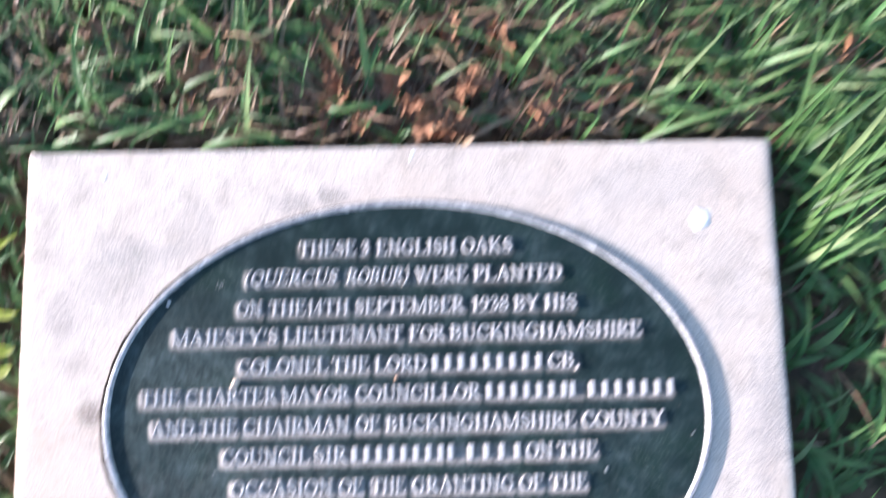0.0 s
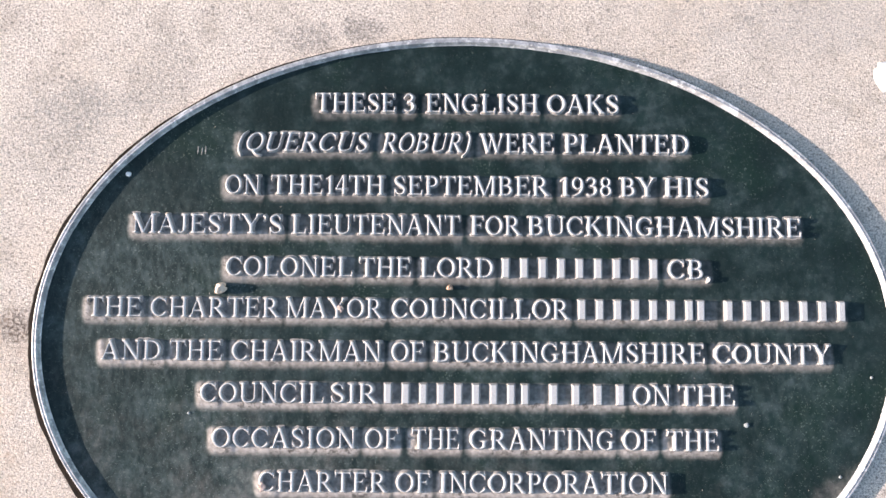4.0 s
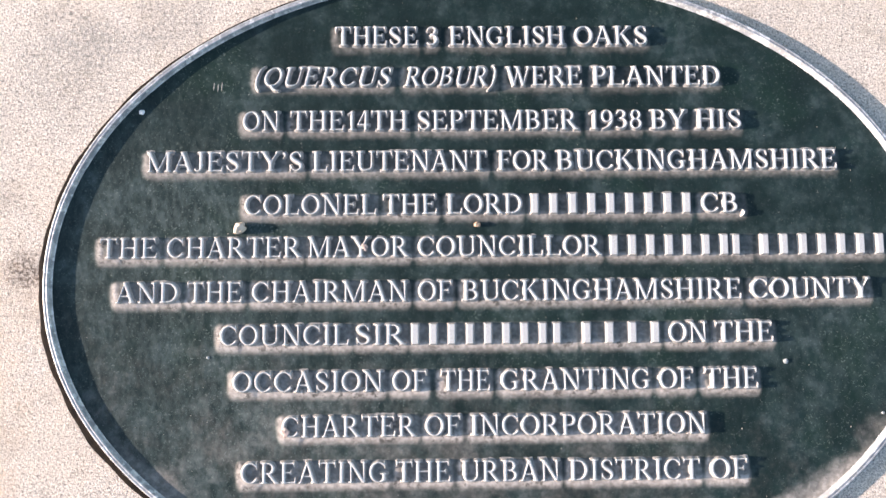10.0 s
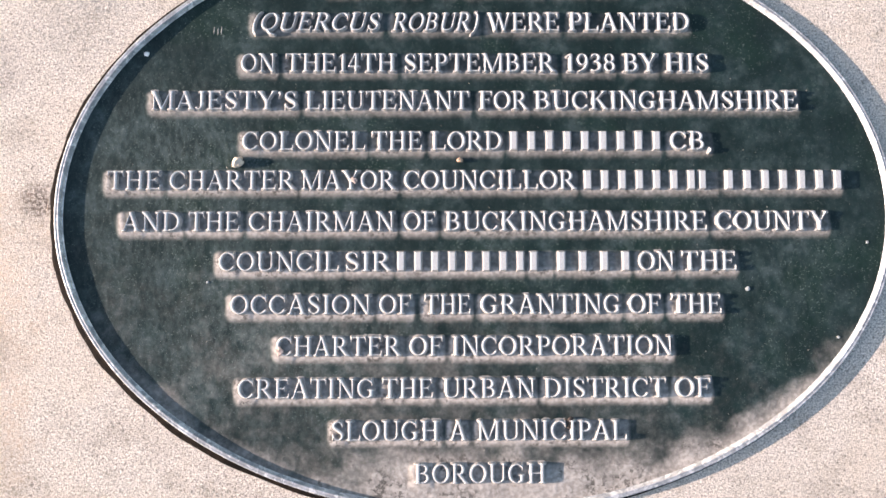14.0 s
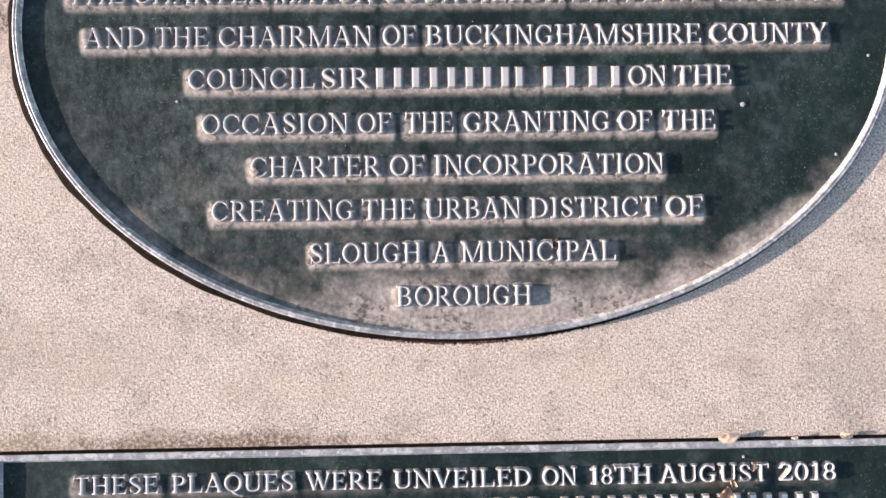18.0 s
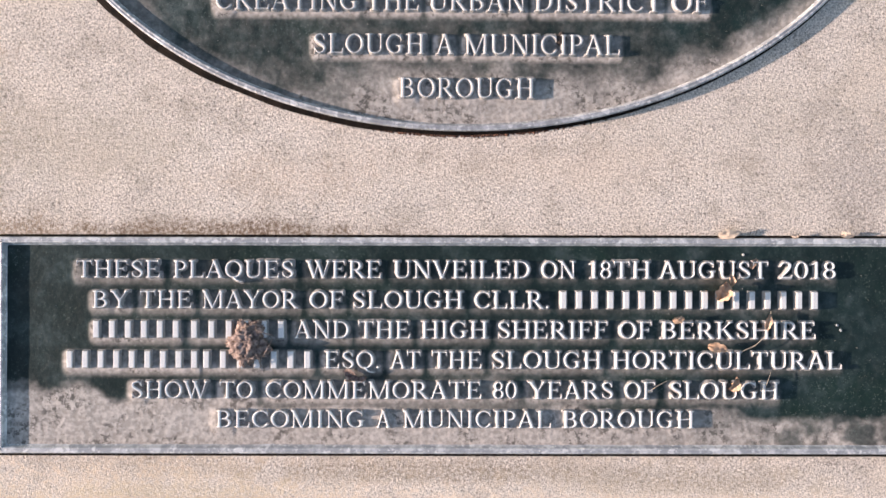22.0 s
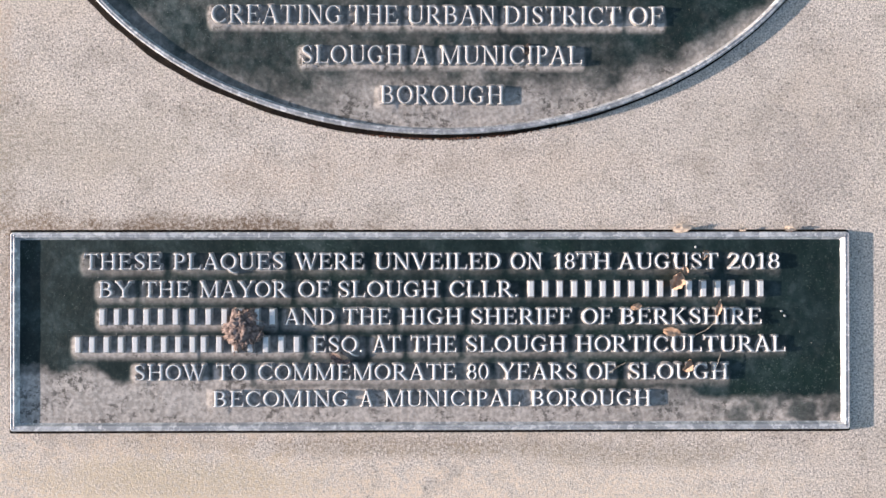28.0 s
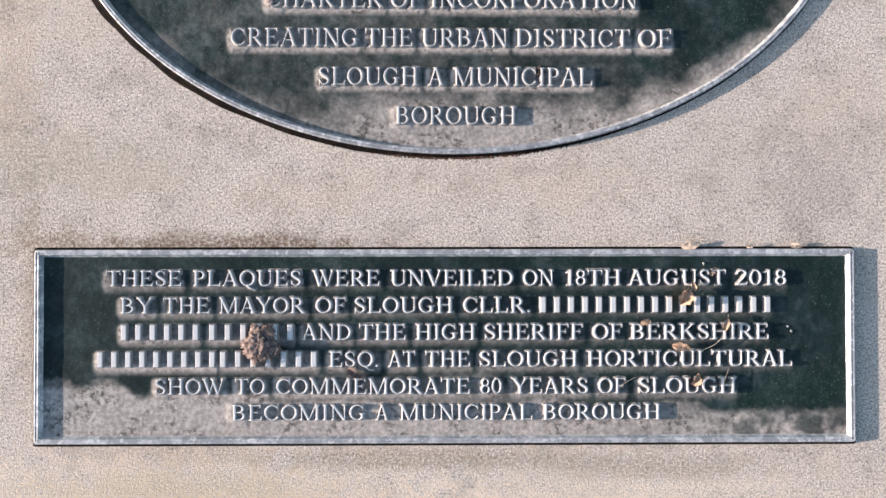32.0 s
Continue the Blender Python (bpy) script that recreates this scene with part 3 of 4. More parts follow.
GLYPHS = {}


def glyph(ch, slant, paint):
    key = ch, slant, paint.name
    if key not in GLYPHS:
        GLYPHS[key] = glyph_mesh(ch, slant, paint)
    return GLYPHS[key]


def line(plaque, boxes, y, cap, words, floor, paint):
    """One line of raised capitals in millimetres: words given as text:start:end; an underscore stands for a word of plain bars."""
    def put(name, me, x, k):
        ob = new(name, me)
        ob.parent = plaque
        ob.location, ob.scale = (x, y, floor), (k, cap, TALL)

    for word in words.split():
        text, x0, x1 = word.split(":")
        x0, x1 = float(x0) / 1000, float(x1) / 1000
        if text == "_":
            me, lo, hi = glyph("_", False, paint)
            n = max(1, round((x1 - x0) / cap / 0.92))
            pitch = (x1 - x0 - (hi - lo) * cap) / max(n - 1, 1)
            for i in range(n):
                put("bar", me, x0 + i * pitch - lo * cap, cap)
            boxes.append((x0, x1, y, y + cap))
            continue
        slant = text[0] == "(" or text[-1] == ")"
        at, spots = 0.0, []
        for ch in text:
            spots.append((ch, at))
            at += WIDTHS[ch]
        start = glyph(text[0], slant, paint)[1]
        span = spots[-1][1] + glyph(text[-1], slant, paint)[2] - start
        k = (x1 - x0) / span
        for ch, at in spots:
            me, lo, hi = glyph(ch, slant, paint)
            put("letter", me, x0 + (at - start) * k, k)
            boxes.append((x0 + (at + lo - start) * k, x0 + (at + hi - start) * k, y, y + cap))


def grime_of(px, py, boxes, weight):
    """How much silt has dried round the raised letters, most below them; its reach on the first letter's sunny side is
    painted light, its thinning between them painted shade.
    """
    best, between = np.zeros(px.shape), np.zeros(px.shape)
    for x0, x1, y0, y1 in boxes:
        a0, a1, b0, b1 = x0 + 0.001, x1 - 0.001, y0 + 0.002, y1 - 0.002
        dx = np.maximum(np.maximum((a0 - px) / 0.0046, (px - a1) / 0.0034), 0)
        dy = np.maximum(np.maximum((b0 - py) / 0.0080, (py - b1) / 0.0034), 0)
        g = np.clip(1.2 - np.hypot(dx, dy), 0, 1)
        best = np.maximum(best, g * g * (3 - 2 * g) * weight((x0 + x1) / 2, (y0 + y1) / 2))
        # shade in the gaps and on each letter's +x side, painted as less pale silt
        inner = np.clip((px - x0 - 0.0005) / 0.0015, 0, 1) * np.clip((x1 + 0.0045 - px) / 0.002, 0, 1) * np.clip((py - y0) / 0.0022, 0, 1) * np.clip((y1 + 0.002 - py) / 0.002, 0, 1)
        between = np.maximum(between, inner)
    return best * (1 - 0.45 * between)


def wobble(px, py, scale, seed):
    return np.array([noise.fractal((x * scale, y * scale, seed), 0.8, 2.0, 4) for x, y in zip(px, py)])


def field_grid(name, half_x, half_y, inside, boxes, weight, low_silt, floor, plaque, film_sheen, step=0.00105):
    nx, ny = int(2 * half_x / step) + 1, int(2 * half_y / step) + 1
    gx, gy = np.meshgrid(np.linspace(-half_x, half_x, nx), np.linspace(-half_y, half_y, ny))
    px, py = gx.ravel(), gy.ravel()
    keep = inside(px, py)
    index = np.full(px.shape, -1)
    index[keep] = np.arange(keep.sum())
    i = index.reshape(ny, nx)
    quads = np.stack([i[:-1, :-1], i[:-1, 1:], i[1:, 1:], i[1:, :-1]], -1).reshape(-1, 4)
    quads = quads[(quads >= 0).all(1)]
    px, py = px[keep], py[keep]
    wob = wobble(px, py, 38.0, 5.0)
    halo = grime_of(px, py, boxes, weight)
    # added swelling round each line's first letter, shaped to catch the low sun
    rows = {}
    for box in sorted(boxes):
        rows.setdefault(round(box[2], 2), box)
    heads = list(rows.values())
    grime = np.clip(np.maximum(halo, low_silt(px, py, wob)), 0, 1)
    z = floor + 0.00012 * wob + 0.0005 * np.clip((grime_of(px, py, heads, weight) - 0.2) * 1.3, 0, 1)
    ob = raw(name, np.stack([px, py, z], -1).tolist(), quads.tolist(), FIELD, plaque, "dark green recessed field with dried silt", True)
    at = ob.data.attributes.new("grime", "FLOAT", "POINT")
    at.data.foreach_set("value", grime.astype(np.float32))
    over = ob.data.attributes.new("film_sheen", "FLOAT", "POINT")
    over.data.foreach_set("value", film_sheen(px, py).astype(np.float32))


RIM_TOP, FLOOR = 0.0034, 0.0006
RIM_PROFILE = [(-0.0064, 0.0003), (-0.0058, 0.0006), (-0.0052, 0.0011), (-0.0048, 0.0018), (-0.0045, 0.0026), (-0.0041, 0.0032), (-0.0037, 0.0034), (-0.0031, 0.0034),
               (-0.0025, 0.0031), (-0.0018, 0.0033), (-0.0010, 0.0034), (-0.0003, 0.0030), (0.0, 0.0023), (0.0, 0.0003)]
SEAL_PROFILE = [(-0.0003, 0.0027), (0.0005, 0.0020), (0.0011, 0.0009), (0.0017, 0.0004), (0.0022, 0.0001)]
OVAL_SEAL = [(-0.0003, 0.0020), (0.0004, 0.0012), (0.0012, 0.0009), (0.0020, 0.0007), (0.0024, 0.0)]


def bead(way, k):
    """The bead of sealant is a little broader along the lower edges."""
    f = k * (0.78 - 0.10 * way[0] - 0.12 * way[1])
    return way[0] * f, way[1] * f


def smeared_bead(way):
    """Round the oval the bead was pressed out unevenly, most of all at the lower -x side."""
    turn = math.atan2(way[1], way[0])
    f = max(0.40, 0.60 - 0.85 * way[0] - 0.22 * way[1] + 0.6 * max(0.0, way[0] * way[1]))
    f *= 1 + 0.10 * math.sin(17 * turn) + 0.08 * math.sin(43 * turn + 1)
    return way[0] * f, way[1] * f


def oval_plaque():
    plaque = tagged(new("oval_plaque"), "dark green oval metal plaque with raised pale lettering and silt", "plaque")
    plaque.matrix_world = pose(0.002, -0.2128, 0, 0, 0, -0.38)
    a, b = 0.2332, 0.1664
    boxes = []
    for y, cap, words in (
        (125.5, 10.2, "THESE:-83.8:-38.8 3:-35.1:-28.2 ENGLISH:-23.0:39.9 OAKS:43.9:84.1"),
        (103.3, 10.2, "(QUERCUS:-126.3:-52.6 ROBUR):-47.4:2.7 WERE:6.6:48.4 PLANTED:52.9:122.4"),
        (79.5, 10.2, "ON:-132.3:-112.0 THE14TH:-107.2:-44.3 SEPTEMBER:-39.8:45.9 1938:51.0:79.7 BY:83.4:103.7 HIS:107.4:132.8"),
        (57.8, 10.2, "MAJESTY’S:-182.2:-99.6 LIEUTENANT:-95.5:-2.9 FOR:1.9:30.5 BUCKINGHAMSHIRE:32.9:182.6"),
        (34.7, 10.2, "COLONEL:-130.8:-60.8 THE:-58.4:-29.2 LORD:-25.3:15.3 _:18.9:104.0 CB,:108.6:132.7"),
        (12.5, 10.2, "THE:-205.1:-174.3 CHARTER:-170.5:-99.6 MAYOR:-97.4:-43.9 COUNCILLOR:-40.4:56.7 _:60.0:122.9 _:124.1:135.3 _:139.3:204.9"),
        (-10.6, 10.2, "AND:-196.5:-162.9 THE:-159.4:-130.2 CHAIRMAN:-126.1:-44.7 OF:-40.3:-21.9 BUCKINGHAMSHIRE:-17.5:128.9 COUNTY:132.7:196.7"),
        (-32.9, 10.2, "COUNCIL:-142.4:-74.9 SIR:-72.3:-45.7 _:-44.0:26.8 _:29.2:42.0 _:44.7:85.2 ON:89.0:110.1 THE:113.2:144.6"),
        (-56.6, 10.2, "OCCASION:-135.4:-57.5 OF:-53.7:-35.2 THE:-28.8:-2.7 GRANTING:1.8:79.7 OF:83.2:102.0 THE:106.9:135.5"),
        (-79.3, 10.2, "CHARTER:-110.0:-40.5 OF:-37.1:-18.0 INCORPORATION:-13.8:107.8"),
        (-102.1, 10.2, "CREATING:-130.5:-55.3 THE:-52.0:-23.3 URBAN:-19.1:32.1 DISTRICT:36.0:103.7 OF:107.9:128.0"),
        (-124.8, 10.2, "SLOUGH:-78.9:-20.0 A:-15.3:-5.1 MUNICIPAL:-0.3:81.8"),
        (-147.6, 10.2, "BOROUGH:-34.4:37.3"),
    ):
        line(plaque, boxes, y / 1000, cap / 1000, words, FLOOR, LETTER)

    def low_silt(px, py, wob):
        edge = np.clip((-py - 0.114 + 0.016 * wob) / 0.034, 0, 1) * np.clip(1.0 + 5.0 * (px + 0.03), 0.62, 1.0)
        r = np.hypot(px / a, py / b)
        ring = np.clip((r - 0.90 + 0.04 * wob) / 0.06, 0, 1) * np.clip((-py - 0.055) / 0.05, 0, 1) * np.clip(0.95 + 3.0 * px, 0.70, 1.0)
        side = np.clip((np.hypot(px * 0.75, py) - 0.09) / 0.06, 0, 1)
        haze = np.clip(-0.10 - 3.8 * py - 0.6 * px, 0.0, 0.32) * (1 - 0.45 * side) * (1 + 0.35 * np.clip(wob * 2, -1, 1))
        return np.maximum(np.maximum(edge * 0.8, ring * 0.7), haze)

    # dusty patches; low is mostly a sheen painted as pale colour
    def film_sheen(px, py):
        low = np.exp(-((px + 0.12) / 0.085) ** 2 - ((py + 0.075) / 0.045) ** 2)
        far = np.exp(-((px - 0.16) / 0.05) ** 2 - ((py + 0.02) / 0.07) ** 2)
        mid = np.exp(-((px + 0.17) / 0.055) ** 2 - ((py - 0.025) / 0.055) ** 2)
        centre = np.exp(-((px - 0.02) / 0.16) ** 2 - ((py + 0.03) / 0.07) ** 2)
        return np.clip(0.015 + 0.26 * low + 0.06 * far + 0.28 * mid + 0.04 * centre, 0, 1)

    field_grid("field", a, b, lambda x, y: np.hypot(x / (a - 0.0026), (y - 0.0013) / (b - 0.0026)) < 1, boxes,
               lambda x, y: min(max(0.80 - 3.0 * y - 0.7 * x, 0.40), 1.0), low_silt, FLOOR, plaque, film_sheen)
    ring = [((x, y + 0.0013), o) for (x, y), o in oval_ring(a, b)]
    raw("rim", *sweep(ring, [(o * 0.70 if o < 0 else o, u) for o, u in RIM_PROFILE]), RIM, plaque, "grey metal rim, worn bright along its crest", True)
    raw("seal", *sweep([(p, smeared_bead(o)) for p, o in ring], OVAL_SEAL), SEAL, plaque, "thin black bead of sealant", True)


def long_plaque():
    plaque = tagged(new("oblong_plaque"), "dark green oblong metal plaque with raised lettering, littered with dry husks", "plaque")
    plaque.matrix_world = pose(-0.0039, -0.4896, 0, 0, 0, -0.15)
    a, b = 0.2383, 0.0563
    boxes = []
    for y, words in (
        (35.2, "THESE:-197.6:-152.9 PLAQUES:-147.3:-83.5 WERE:-78.2:-38.0 UNVEILED:-32.7:39.6 ON:44.5:63.3 18TH:69.6:102.7 AUGUST:105.9:163.9 2018:168.6:199.1"),
        (19.4, "BY:-189.4:-169.1 THE:-164.5:-136.6 MAYOR:-132.0:-81.0 OF:-76.2:-57.5 SLOUGH:-53.3:4.8 CLLR.:9.6:49.3 _:54.3:189.6"),
        (3.8, "_:-188.8:-143.1 _:-137.8:-88.4 AND:-84.2:-54.5 THE:-50.8:-22.8 HIGH:-18.2:17.8 SHERIFF:22.2:80.2 OF:84.9:103.2 BERKSHIRE:106.8:188.7"),
        (-11.9, "_:-202.5:-133.5 _:-131.5:-74.6 ESQ.:-68.4:-38.9 AT:-34.0:-17.4 THE:-12.4:14.5 SLOUGH:19.3:77.1 HORTICULTURAL:81.6:202.3"),
        (-27.6, "SHOW:-168.8:-127.8 TO:-122.8:-104.3 COMMEMORATE:-99.0:14.4 80:19.6:32.8 YEARS:37.8:83.0 OF:88.0:104.9 SLOUGH:111.9:169.4"),
        (-42.7, "BECOMING:-124.9:-46.5 A:-41.2:-32.9 MUNICIPAL:-27.4:50.8 BOROUGH:55.6:125.4"),
    ):
        line(plaque, boxes, y / 1000, 0.0088, words, FLOOR, CLEAN_LETTER)

    def low_silt(px, py, wob):
        rise = 0.010 * np.clip((-px - 0.02) / 0.2, 0, 1) - 0.004 * np.clip(px / 0.2, 0, 1)
        edge = np.clip((-py - 0.030 + rise + 0.006 * wob) / 0.007, 0, 1)
        middle = np.clip((-py - 0.012 + 0.008 * wob) / 0.012, 0, 1) * np.clip(1.2 - abs(px + 0.02) / 0.14, 0, 1)
        patchy = 1 - 0.62 * np.clip(px / 0.1 - 0.9, 0, 1) * np.clip(0.6 + 2.4 * wob, 0, 1)
        return np.maximum(np.maximum(edge * 0.85, middle * 0.5) * patchy, 0.03 + 0.05 * np.clip(wob * 2, -1, 1))

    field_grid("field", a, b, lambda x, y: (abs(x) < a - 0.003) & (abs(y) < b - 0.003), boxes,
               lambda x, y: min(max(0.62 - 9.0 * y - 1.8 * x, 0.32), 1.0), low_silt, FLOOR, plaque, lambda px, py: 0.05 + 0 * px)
    ring = box_ring(a, b)
    raw("rim", *sweep(ring, [(o * 0.74 if o < 0 else o, u) for o, u in RIM_PROFILE]), WORN_RIM, plaque, "grey metal rim, worn bright along its crest")
    raw("seal", *sweep([(p, bead(o, 1.3)) for p, o in ring], [(o * 0.7, u) for o, u in SEAL_PROFILE]), SEAL, plaque, "thin black bead of sealant")


oval_plaque()
long_plaque()


# ---- litter on the plaques and the slab ----
def lump(name, x, y, z, sx, sy, sz, material, label, category, seed, rough=0.35, turn=0.0):
    """A small stone, crumb or blob with an uneven skin, resting at height z."""
    bm = bmesh.new()
    bmesh.ops.create_icosphere(bm, subdivisions=3, radius=1.0)
    for v in bm.verts:
        v.co *= 1 + rough * noise.noise(v.co * 1.6 + Vector((seed, seed * 2, 0))) + 0.4 * rough * noise.noise(v.co * 4 + Vector((0, seed, 0)))
        v.co.z = max(v.co.z, -0.55)
        v.co = Vector((v.co.x * sx, v.co.y * sy, (v.co.z + 0.55) * sz))
    ob = part(name, bm, material, smooth=True)
    ob.matrix_world = pose(x, y, z, 0, 0, turn)
    return tagged(ob, label, category)


def husk(x, y, z, long, wide, turn, seed, curl=0.5, material=None, name="dry_husk", label="curled tan dry husk lying on the plaque", group="dry husks", lobes=0.0):
    """A thin curled scale of a seed or bud, cupped and ragged."""
    bm = bmesh.new()
    rnd = random.Random(seed)
    nu, nv, top, low = 22 if lobes else 10, 6, [], []
    for i in range(nu + 1):
        u = i / nu
        w = wide * (math.sin(math.pi * min(1, 0.12 + u * 0.86)) ** 0.7) * (1 + 0.2 * (rnd.random() - 0.5)) * (1 + lobes * math.sin(u * 19))
        for j in range(nv + 1):
            v = j / nv * 2 - 1
            px, py = (u - 0.5) * long, v * w / 2
            pz = 0.0006 + abs(v) ** 1.6 * w * curl * 0.55 + math.sin(u * 3.1) * long * 0.10 * curl + 0.0007 * rnd.random() + 0.16 * wide * noise.noise((u * 6, v * 2.6, seed * 3.7))
            px, py = px + 0.10 * wide * noise.noise((u * 4, v * 3, seed * 1.9)), py + 0.22 * wide * noise.noise((u * 5, v * 3, seed * 2.3 + 9))
            top.append(bm.verts.new((px, py, pz + 0.0003)))
            low.append(bm.verts.new((px, py, pz)))
    k = nv + 1
    for i in range(nu):
        for j in range(nv):
            q = (i * k + j, (i + 1) * k + j, (i + 1) * k + j + 1, i * k + j + 1)
            bm.faces.new([top[n] for n in q])
            bm.faces.new([low[n] for n in reversed(q)])
    ob = part(name, bm, material or HUSK, smooth=True)
    ob.matrix_world = pose(x, y, z, 0, 0, turn)
    return tagged(ob, label, "husk", group)


def strand(name, points, radius, material, label, category):
    """A bent dry stalk along a few points."""
    cu = bpy.data.curves.new(name, "CURVE")
    cu.dimensions, cu.bevel_depth, cu.bevel_resolution, cu.resolution_u = "3D", radius, 1, 6
    sp = cu.splines.new("BEZIER")
    sp.bezier_points.add(len(points) - 1)
    for b, p in zip(sp.bezier_points, points):
        b.co, b.handle_left_type, b.handle_right_type = p, "AUTO", "AUTO"
    cu.materials.append(material)
    return tagged(new(name, cu), label, category)


LETTER_TOP = FLOOR + TALL
lump("pebble", -0.1306, -0.1843, FLOOR, 0.0034, 0.0027, 0.0026, PALE, "small tan pebble lying on the oval plaque", "pebble", 3, 0.45, 30)
lump("bird_dropping", 0.2372, -0.0655, 0.0, 0.0082, 0.0078, 0.0002, CHALK, "round white dried bird dropping on the stone", "dropping", 7, 0.5)
for n, (x, y, s) in enumerate(((-0.1829, -0.1217, 0.0022), (0.1519, -0.2571, 0.0019), (0.2199, -0.2318, 0.0012), (-0.1464, -0.2508, 0.0011),
                               (0.2010, -0.2842, 0.0012))):
    lump("white_speck", x, y, FLOOR, s * 0.72, s * 0.6, s * 0.3, CHALK if n == 0 else FLECK, "tiny chalky white speck on the green plaque", "speck", 20 + n, 0.3)["group"] = "white specks"


for n, (x, y) in enumerate(((-0.1452, -0.1080), (-0.1430, -0.1086), (-0.1410, -0.1080))):
    lump("scuff", x, y, FLOOR, 0.00025, 0.0022, 0.00006, GRIT, "short pale scuff on the green enamel", "scuff", 70 + n, 0.3, -4)["group"] = "scuffs"
lump("white_speck", -0.2352, -0.0185, 0.0, 0.0022, 0.0026, 0.00012, CHALK, "small chalky white speck on the stone slab", "speck", 27, 0.5)["group"] = "white specks"
lump("white_streak", 0.0095, -0.0075, 0.0, 0.0012, 0.0046, 0.0001, CHALK, "short white dried streak at the stone's edge", "streak", 75, 0.5, -18)
lump("russet_grain", -0.0068, -0.1838, FLOOR, 0.0016, 0.0014, 0.0014, HUSK, "tiny russet grain lying below the lettering", "grain", 33, 0.4)


for x, y, sx, sy, turn in ((-0.1062, -0.2890, 0.0018, 0.0024, 20), (-0.0655, -0.1950, 0.0018, 0.0014, -40)):
    lump("mud_smear", x, y, LETTER_TOP - 0.0003, sx, sy, 0.00035, PINK_MUD, "thin pinkish smear of dried mud on a letter", "mud", 41 + turn, 0.6, turn)["group"] = "mud smears"
lump("dirt_spot", 0.0514, -0.3294, FLOOR, 0.0030, 0.0034, 0.0012, DIRT, "dark brown spot of dirt caught inside a letter", "dirt", 45, 0.6)
for n, (x, y) in enumerate(((0.1470, -0.4424), (0.1437, -0.4490), (0.1980, -0.4820), (0.1960, -0.4793), (0.1700, -0.4935))):
    lump("pale_crumb", x, y, FLOOR, 0.0006, 0.0007, 0.0005, FLECK, "tiny pale crumb lying on the oblong plaque", "crumb", 50 + n, 0.5, 30 * n)["group"] = "pale crumbs"


def mud_clump():
    """A crumbly dome of dried mud, torn and pitted."""
    bm = bmesh.new()
    bmesh.ops.create_icosphere(bm, subdivisions=5, radius=1.0)
    for v in bm.verts:
        p = v.co.copy()
        r = 0.84 + 0.40 * noise.noise(p * 1.7 + Vector((4, 1, 0))) + 0.26 * noise.noise(p * 5) + 0.26 * noise.noise(p * 11) + 0.16 * noise.noise(p * 24)
        v.co = Vector((p.x * r * 0.0104, p.y * r * 0.0112, max(p.z * r, -0.3) * 0.0040 + 0.0014))
    ob = part("mud_clump", bm, MUD, smooth=True)
    ob.matrix_world = pose(-0.1108, -0.4880, FLOOR + TALL * 0.75)
    return tagged(ob, "brown crumbly clump of dried mud over the lettering", "mud")


mud_clump()
for n, (dx, dy, ang, long) in enumerate(((-0.006, 0.004, 40, 0.016), (0.003, -0.004, 110, 0.018), (0.006, 0.006, -20, 0.013), (-0.004, -0.008, 80, 0.014),
                                         (0.009, -0.003, 60, 0.012), (0.0, 0.009, 10, 0.013))):
    c, s = math.cos(radians(ang)) * long / 2, math.sin(radians(ang)) * long / 2
    x, y, z = -0.1108 + dx, -0.4880 + dy, LETTER_TOP + 0.0028
    strand("root_fibre", [(x - c, y - s, z - 0.003), (x + 0.001, y, z + 0.001), (x + c, y + s, z - 0.003)], 0.00028, MUD,
           "thin brown root fibre caught in the dried mud", "fibre")["group"] = "root fibres"

husk(0.1350, -0.4615, LETTER_TOP, 0.0105, 0.0078, 62, 1, 0.9)
husk(0.1395, -0.4555, LETTER_TOP, 0.0060, 0.0028, 100, 2, 0.7)
husk(0.1120, -0.4760, LETTER_TOP, 0.0062, 0.0036, 10, 3)
husk(0.1325, -0.4905, LETTER_TOP, 0.0100, 0.0050, -12, 4)
husk(0.1408, -0.5095, LETTER_TOP, 0.0075, 0.0048, 60, 5, 0.8)
husk(0.1585, -0.4772, LETTER_TOP, 0.0085, 0.0034, 75, 6)
husk(-0.0580, -0.5048, FLOOR, 0.0085, 0.0050, -35, 7, 0.8, MUD, "mud_flake", "grey-brown flake of mud on the plaque", "mud flakes")
husk(-0.0525, -0.5070, FLOOR, 0.0050, 0.0030, 15, 8, 0.8, MUD, "mud_flake", "grey-brown flake of mud on the plaque", "mud flakes")
husk(0.1520, -0.4470, FLOOR, 0.0060, 0.0026, 60, 9)
husk(0.1395, -0.4316, RIM_TOP - 0.0024, 0.0120, 0.0048, 8, 10, 0.6, PALE, "pale_husk", "pale husk lodged against the plaque's rim", "pale husks")
husk(0.2008, -0.4324, RIM_TOP - 0.0024, 0.0066, 0.0030, -5, 11, 0.6, PALE, "pale_husk", "pale husk lodged against the plaque's rim", "pale husks")
husk(0.1738, -0.4324, RIM_TOP - 0.0024, 0.0040, 0.0022, 20, 12, 0.6, PALE, "pale_husk", "pale husk lodged against the plaque's rim", "pale husks")
strand("dry_stalk", [(0.1455, -0.4925, LETTER_TOP + 0.0006), (0.1530, -0.4885, LETTER_TOP + 0.001), (0.1585, -0.4810, LETTER_TOP + 0.0014), (0.1600, -0.4720, LETTER_TOP + 0.001)],
       0.00016, STRAW_PALE, "thin tan bent stalk across the lettering", "stalk")
strand("dry_stalk", [(0.1560, -0.5150, LETTER_TOP + 0.0004), (0.1580, -0.5090, LETTER_TOP + 0.001), (0.1600, -0.5035, LETTER_TOP + 0.0006)],
       0.00014, STRAW_PALE, "thin tan bent stalk across the lettering", "stalk")
